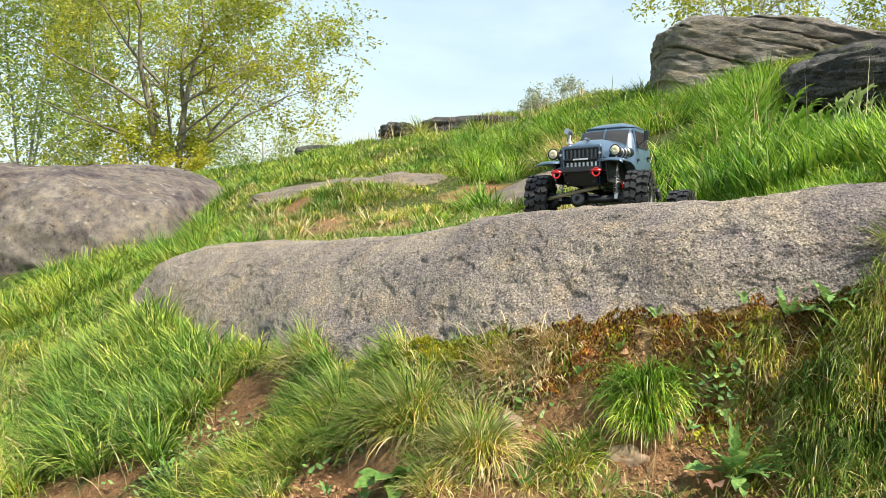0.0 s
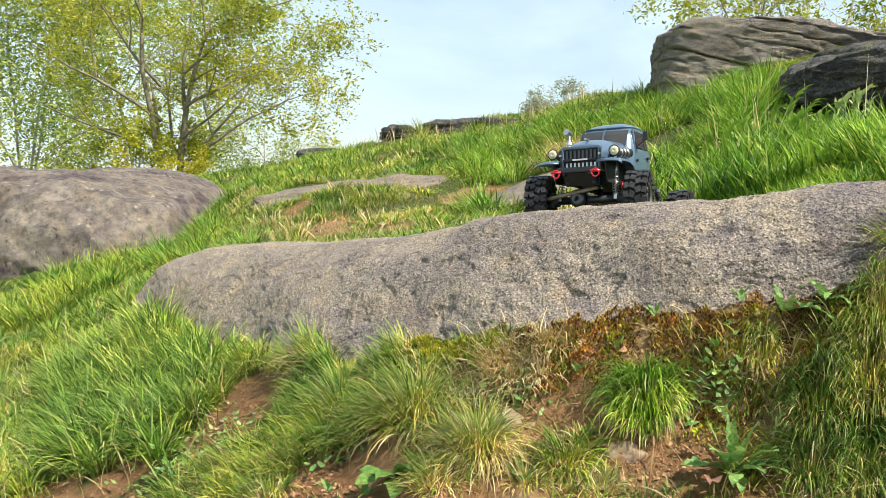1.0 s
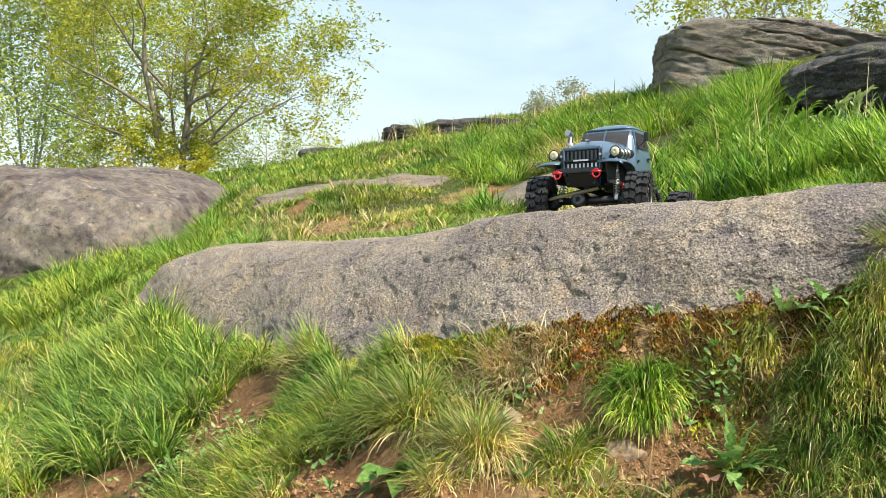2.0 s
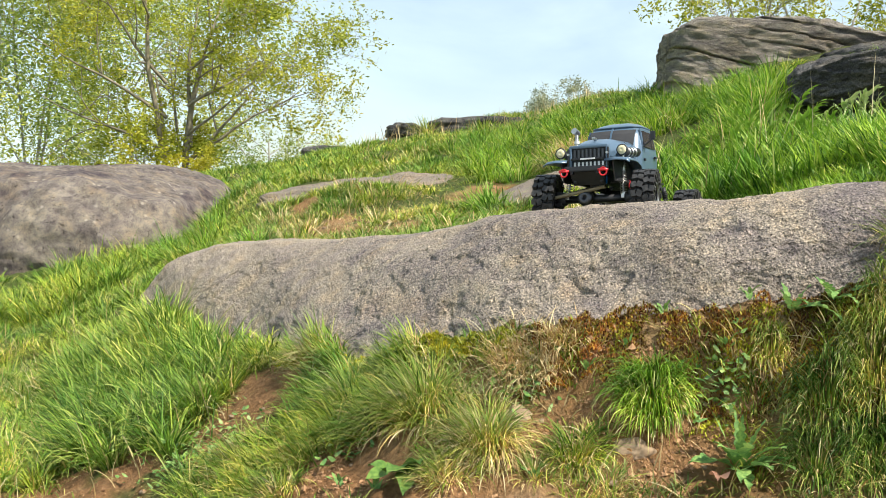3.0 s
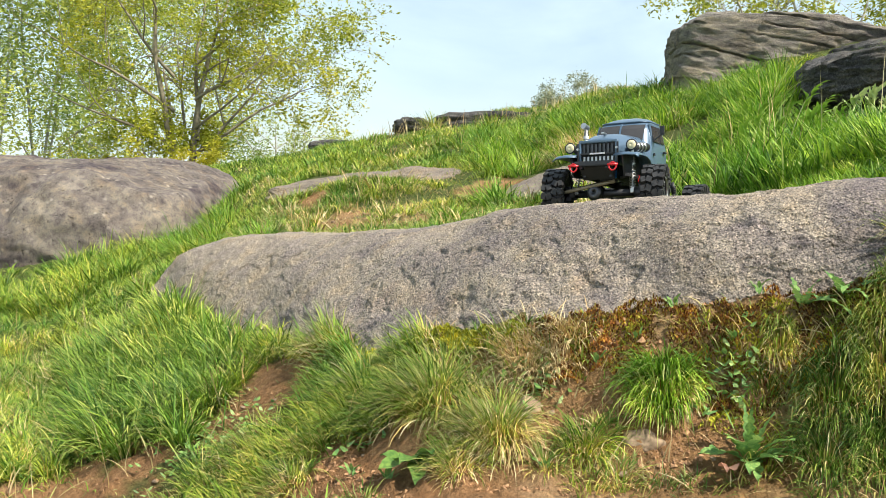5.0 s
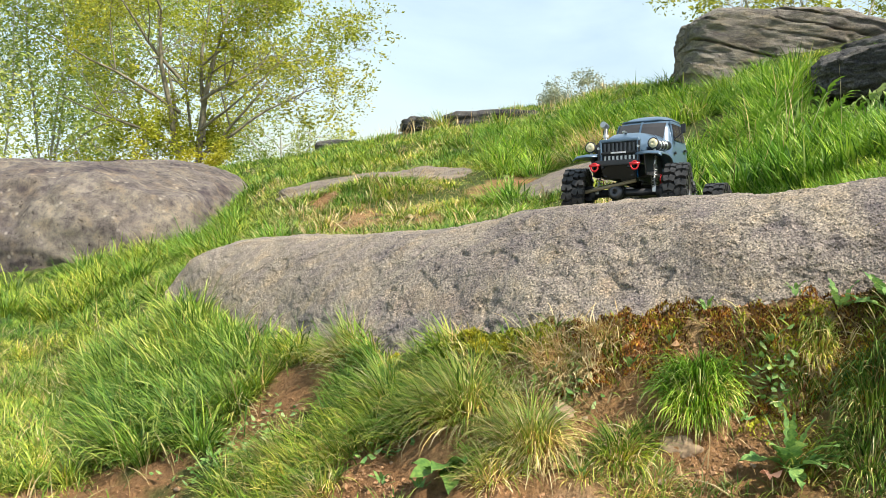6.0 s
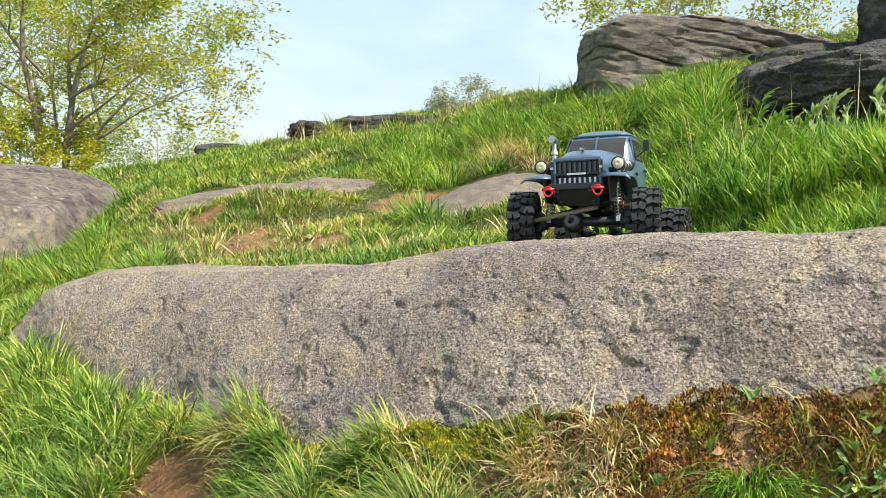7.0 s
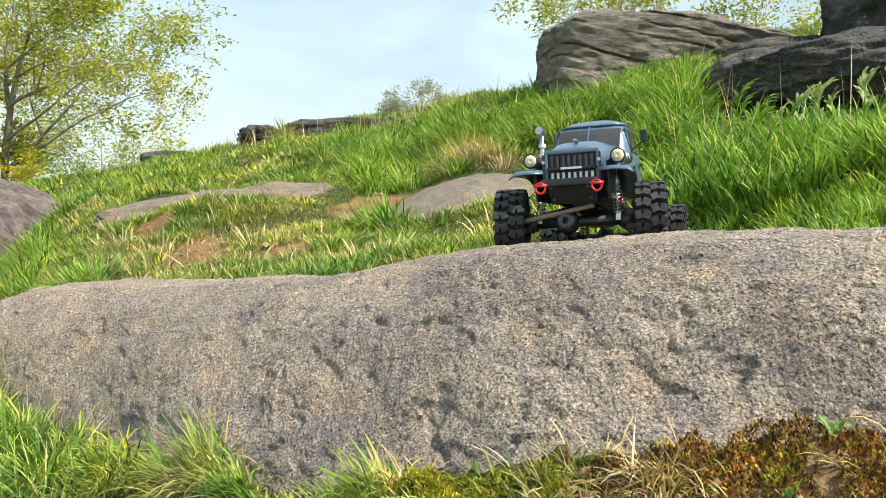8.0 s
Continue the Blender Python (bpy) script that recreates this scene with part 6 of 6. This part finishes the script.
    # fenders, lamps
    for side in (1, -1):
        part("fender", fender_bm(side), PAINT, truck, "blue-grey flat-topped fender", smooth=True)
        part("inner_fender", prism_bm([(0.226, 0.138), (0.110, 0.138), (0.10, 0.092), (0.212, 0.092)], 1, side * 0.058, side * 0.061), BLACK, truck)
        lamp = part("headlight", revolve_bm([(0.0005, -0.012), (0.0080, -0.008), (0.0108, 0.001), (0.0108, 0.004), (0.0090, 0.0045), (0.0005, 0.0005)], 24), BLACK, truck, "round black headlight", smooth=True)
        lamp.matrix_basis = Matrix.Translation((0.196, side * 0.0715, 0.1595)) @ Matrix.Rotation(radians(-90), 4, "Z") @ Matrix.Scale(1.16, 4)
        part("lens", revolve_bm([(0.0003, 0.0008), (0.0089, 0.0035), (0.0083, 0.0052), (0.005, 0.0066), (0.0003, 0.0072)], 24), LENS, lamp, "cream headlight lens", smooth=True)
        part("lamp_foot", rod_bm((0.193, side * 0.0715, 0.140), (0.194, side * 0.0715, 0.150), 0.003, 8), STEEL, truck)
        horn = part("intake_canister", rod_bm((0.174, side * 0.064, 0.157), (0.095, side * 0.069, 0.163), 0.0105, 16), BLACK, truck, "black side canister", smooth=True)
        for x in (0.158, 0.140, 0.122):
            t = (0.174 - x) / 0.079
            part("clamp_ring", rod_bm((x, side * (0.064 + 0.005 * t), 0.157 + 0.006 * t), (x - 0.006, side * (0.0644 + 0.005 * t), 0.1574 + 0.006 * t), 0.0113, 16), STEEL, horn, "bright clamp ring", smooth=True)
    # cab
    zs = np.concatenate([np.linspace(0.098, 0.178, 10), np.linspace(0.182, 0.243, 16)])
    rings = []
    for z in zs:
        x0, x1, hw = cab_at(z)
        rings.append(round_rect(x0, x1, hw, z, 0.022, 0.010))
    part("cab", loft_bm(rings), PAINT, truck, "blue-grey rounded cab shell", smooth=True)
    for y0, y1 in ((0.0022, 0.0545), (-0.0545, -0.0022)):
        part("windscreen_pane", pane_on_front(y0, y1, 0.184, 0.221), GLASS, truck, "smoked windscreen pane")
    part("window_divider", pane_on_front(-0.002, 0.002, 0.180, 0.226, 0.0028, 0.003), PAINT, truck)
    part("drip_rail", loft_bm([round_rect(cab_at(0.229)[0] - 0.002, cab_at(0.229)[1] + 0.004, cab_at(0.229)[2] + 0.0015, z, 0.022, 0.010) for z in (0.2275, 0.2305)]), PAINT, truck, smooth=True)
    for side in (1, -1):
        door = part("door", side_pane(side, [(0.055, 0.104), (0.060, 0.172), (0.046, 0.2235), (-0.036, 0.2235), (-0.040, 0.104)], 0.0010), PAINT, truck, "blue-grey cab door")
        part("window_pane", side_pane(side, [(0.048, 0.180), (0.038, 0.2185), (-0.004, 0.2185), (-0.004, 0.180)], 0.0024), GLASS, door, "smoked side window")
        part("window_pane", side_pane(side, [(-0.010, 0.180), (-0.010, 0.2185), (-0.030, 0.2185), (-0.033, 0.180)], 0.0024), GLASS, door, "smoked side window")
        part("door_handle", box_bm(-0.024, side * 0.0765, 0.160, 0.016, 0.005, 0.004, 0.001), BLACK, door, "black door handle")
        part("hinge", box_bm(0.052, side * 0.0755, 0.150, 0.008, 0.003, 0.006, 0.001), BLACK, door)
        mirror = part("mirror", box_bm(0.050, side * 0.093, 0.205, 0.006, 0.011, 0.021, 0.0028), BLACK, truck, "black wing mirror")
        part("mirror_arm", rod_bm((0.056, side * 0.072, 0.180), (0.051, side * 0.092, 0.196), 0.0016, 6), BLACK, mirror)
        part("mirror_glass", box_bm(0.0462, side * 0.093, 0.205, 0.0015, 0.008, 0.017, 0.0005), STEEL, mirror)
        part("running_board", box_bm(0.012, side * 0.076, 0.0985, 0.135, 0.020, 0.005, 0.0015), BLACK, truck)
    # upright exhaust stack beside the cab
    stack = part("exhaust_stack", rod_bm((0.078, -0.082, 0.140), (0.078, -0.082, 0.218), 0.0042, 10), STEEL, truck, "silver exhaust stack", smooth=True)
    for z in (0.158, 0.176, 0.194):
        part("stack_collar", rod_bm((0.078, -0.082, z), (0.078, -0.082, z + 0.006), 0.0066, 12), WHITE, stack)
    part("stack_cap", rod_bm((0.072, -0.082, 0.219), (0.090, -0.084, 0.224), 0.0075, 12), STEEL, stack)
    # the body sits nose-down on its springs
    settle = Matrix.Translation((0.20, 0, 0.12)) @ Matrix.Rotation(radians(4.6), 4, "Y") @ Matrix.Translation((-0.20, 0, -0.12))
    for ob in truck.children:
        if ob not in gear_parts:
            ob.matrix_basis = settle @ ob.matrix_basis
    # bare frame behind the cab
    tray = box_bm(-0.115, 0, 0.112, 0.085, 0.070, 0.010, 0.002)
    part("rear_tray", tray, BLACK, truck)
    for side in (1, -1):
        part("side_tube", rod_bm((-0.070, side * 0.052, 0.122), (-0.185, side * 0.040, 0.112), 0.004, 8), BLACK, truck)
        part("tube_post", rod_bm((-0.110, side * 0.050, 0.100), (-0.110, side * 0.050, 0.122), 0.004, 8), ALLOY, truck)
    part("battery_pack", box_bm(-0.115, 0, 0.124, 0.060, 0.040, 0.018, 0.003), BLACK, truck)
    fwd = Vector((-0.172, -0.287, 0.050)).normalized()
    left = Vector((0, 0, 1)).cross(fwd).normalized()
    left = (left + Vector((0, 0, 0.055))).normalized()
    up = fwd.cross(left).normalized()
    left = up.cross(fwd).normalized()
    m = Matrix((fwd, left, up)).transposed().to_4x4()
    m.translation = (0.405, 2.055, 0.238)
    truck.matrix_world = m


build_truck()
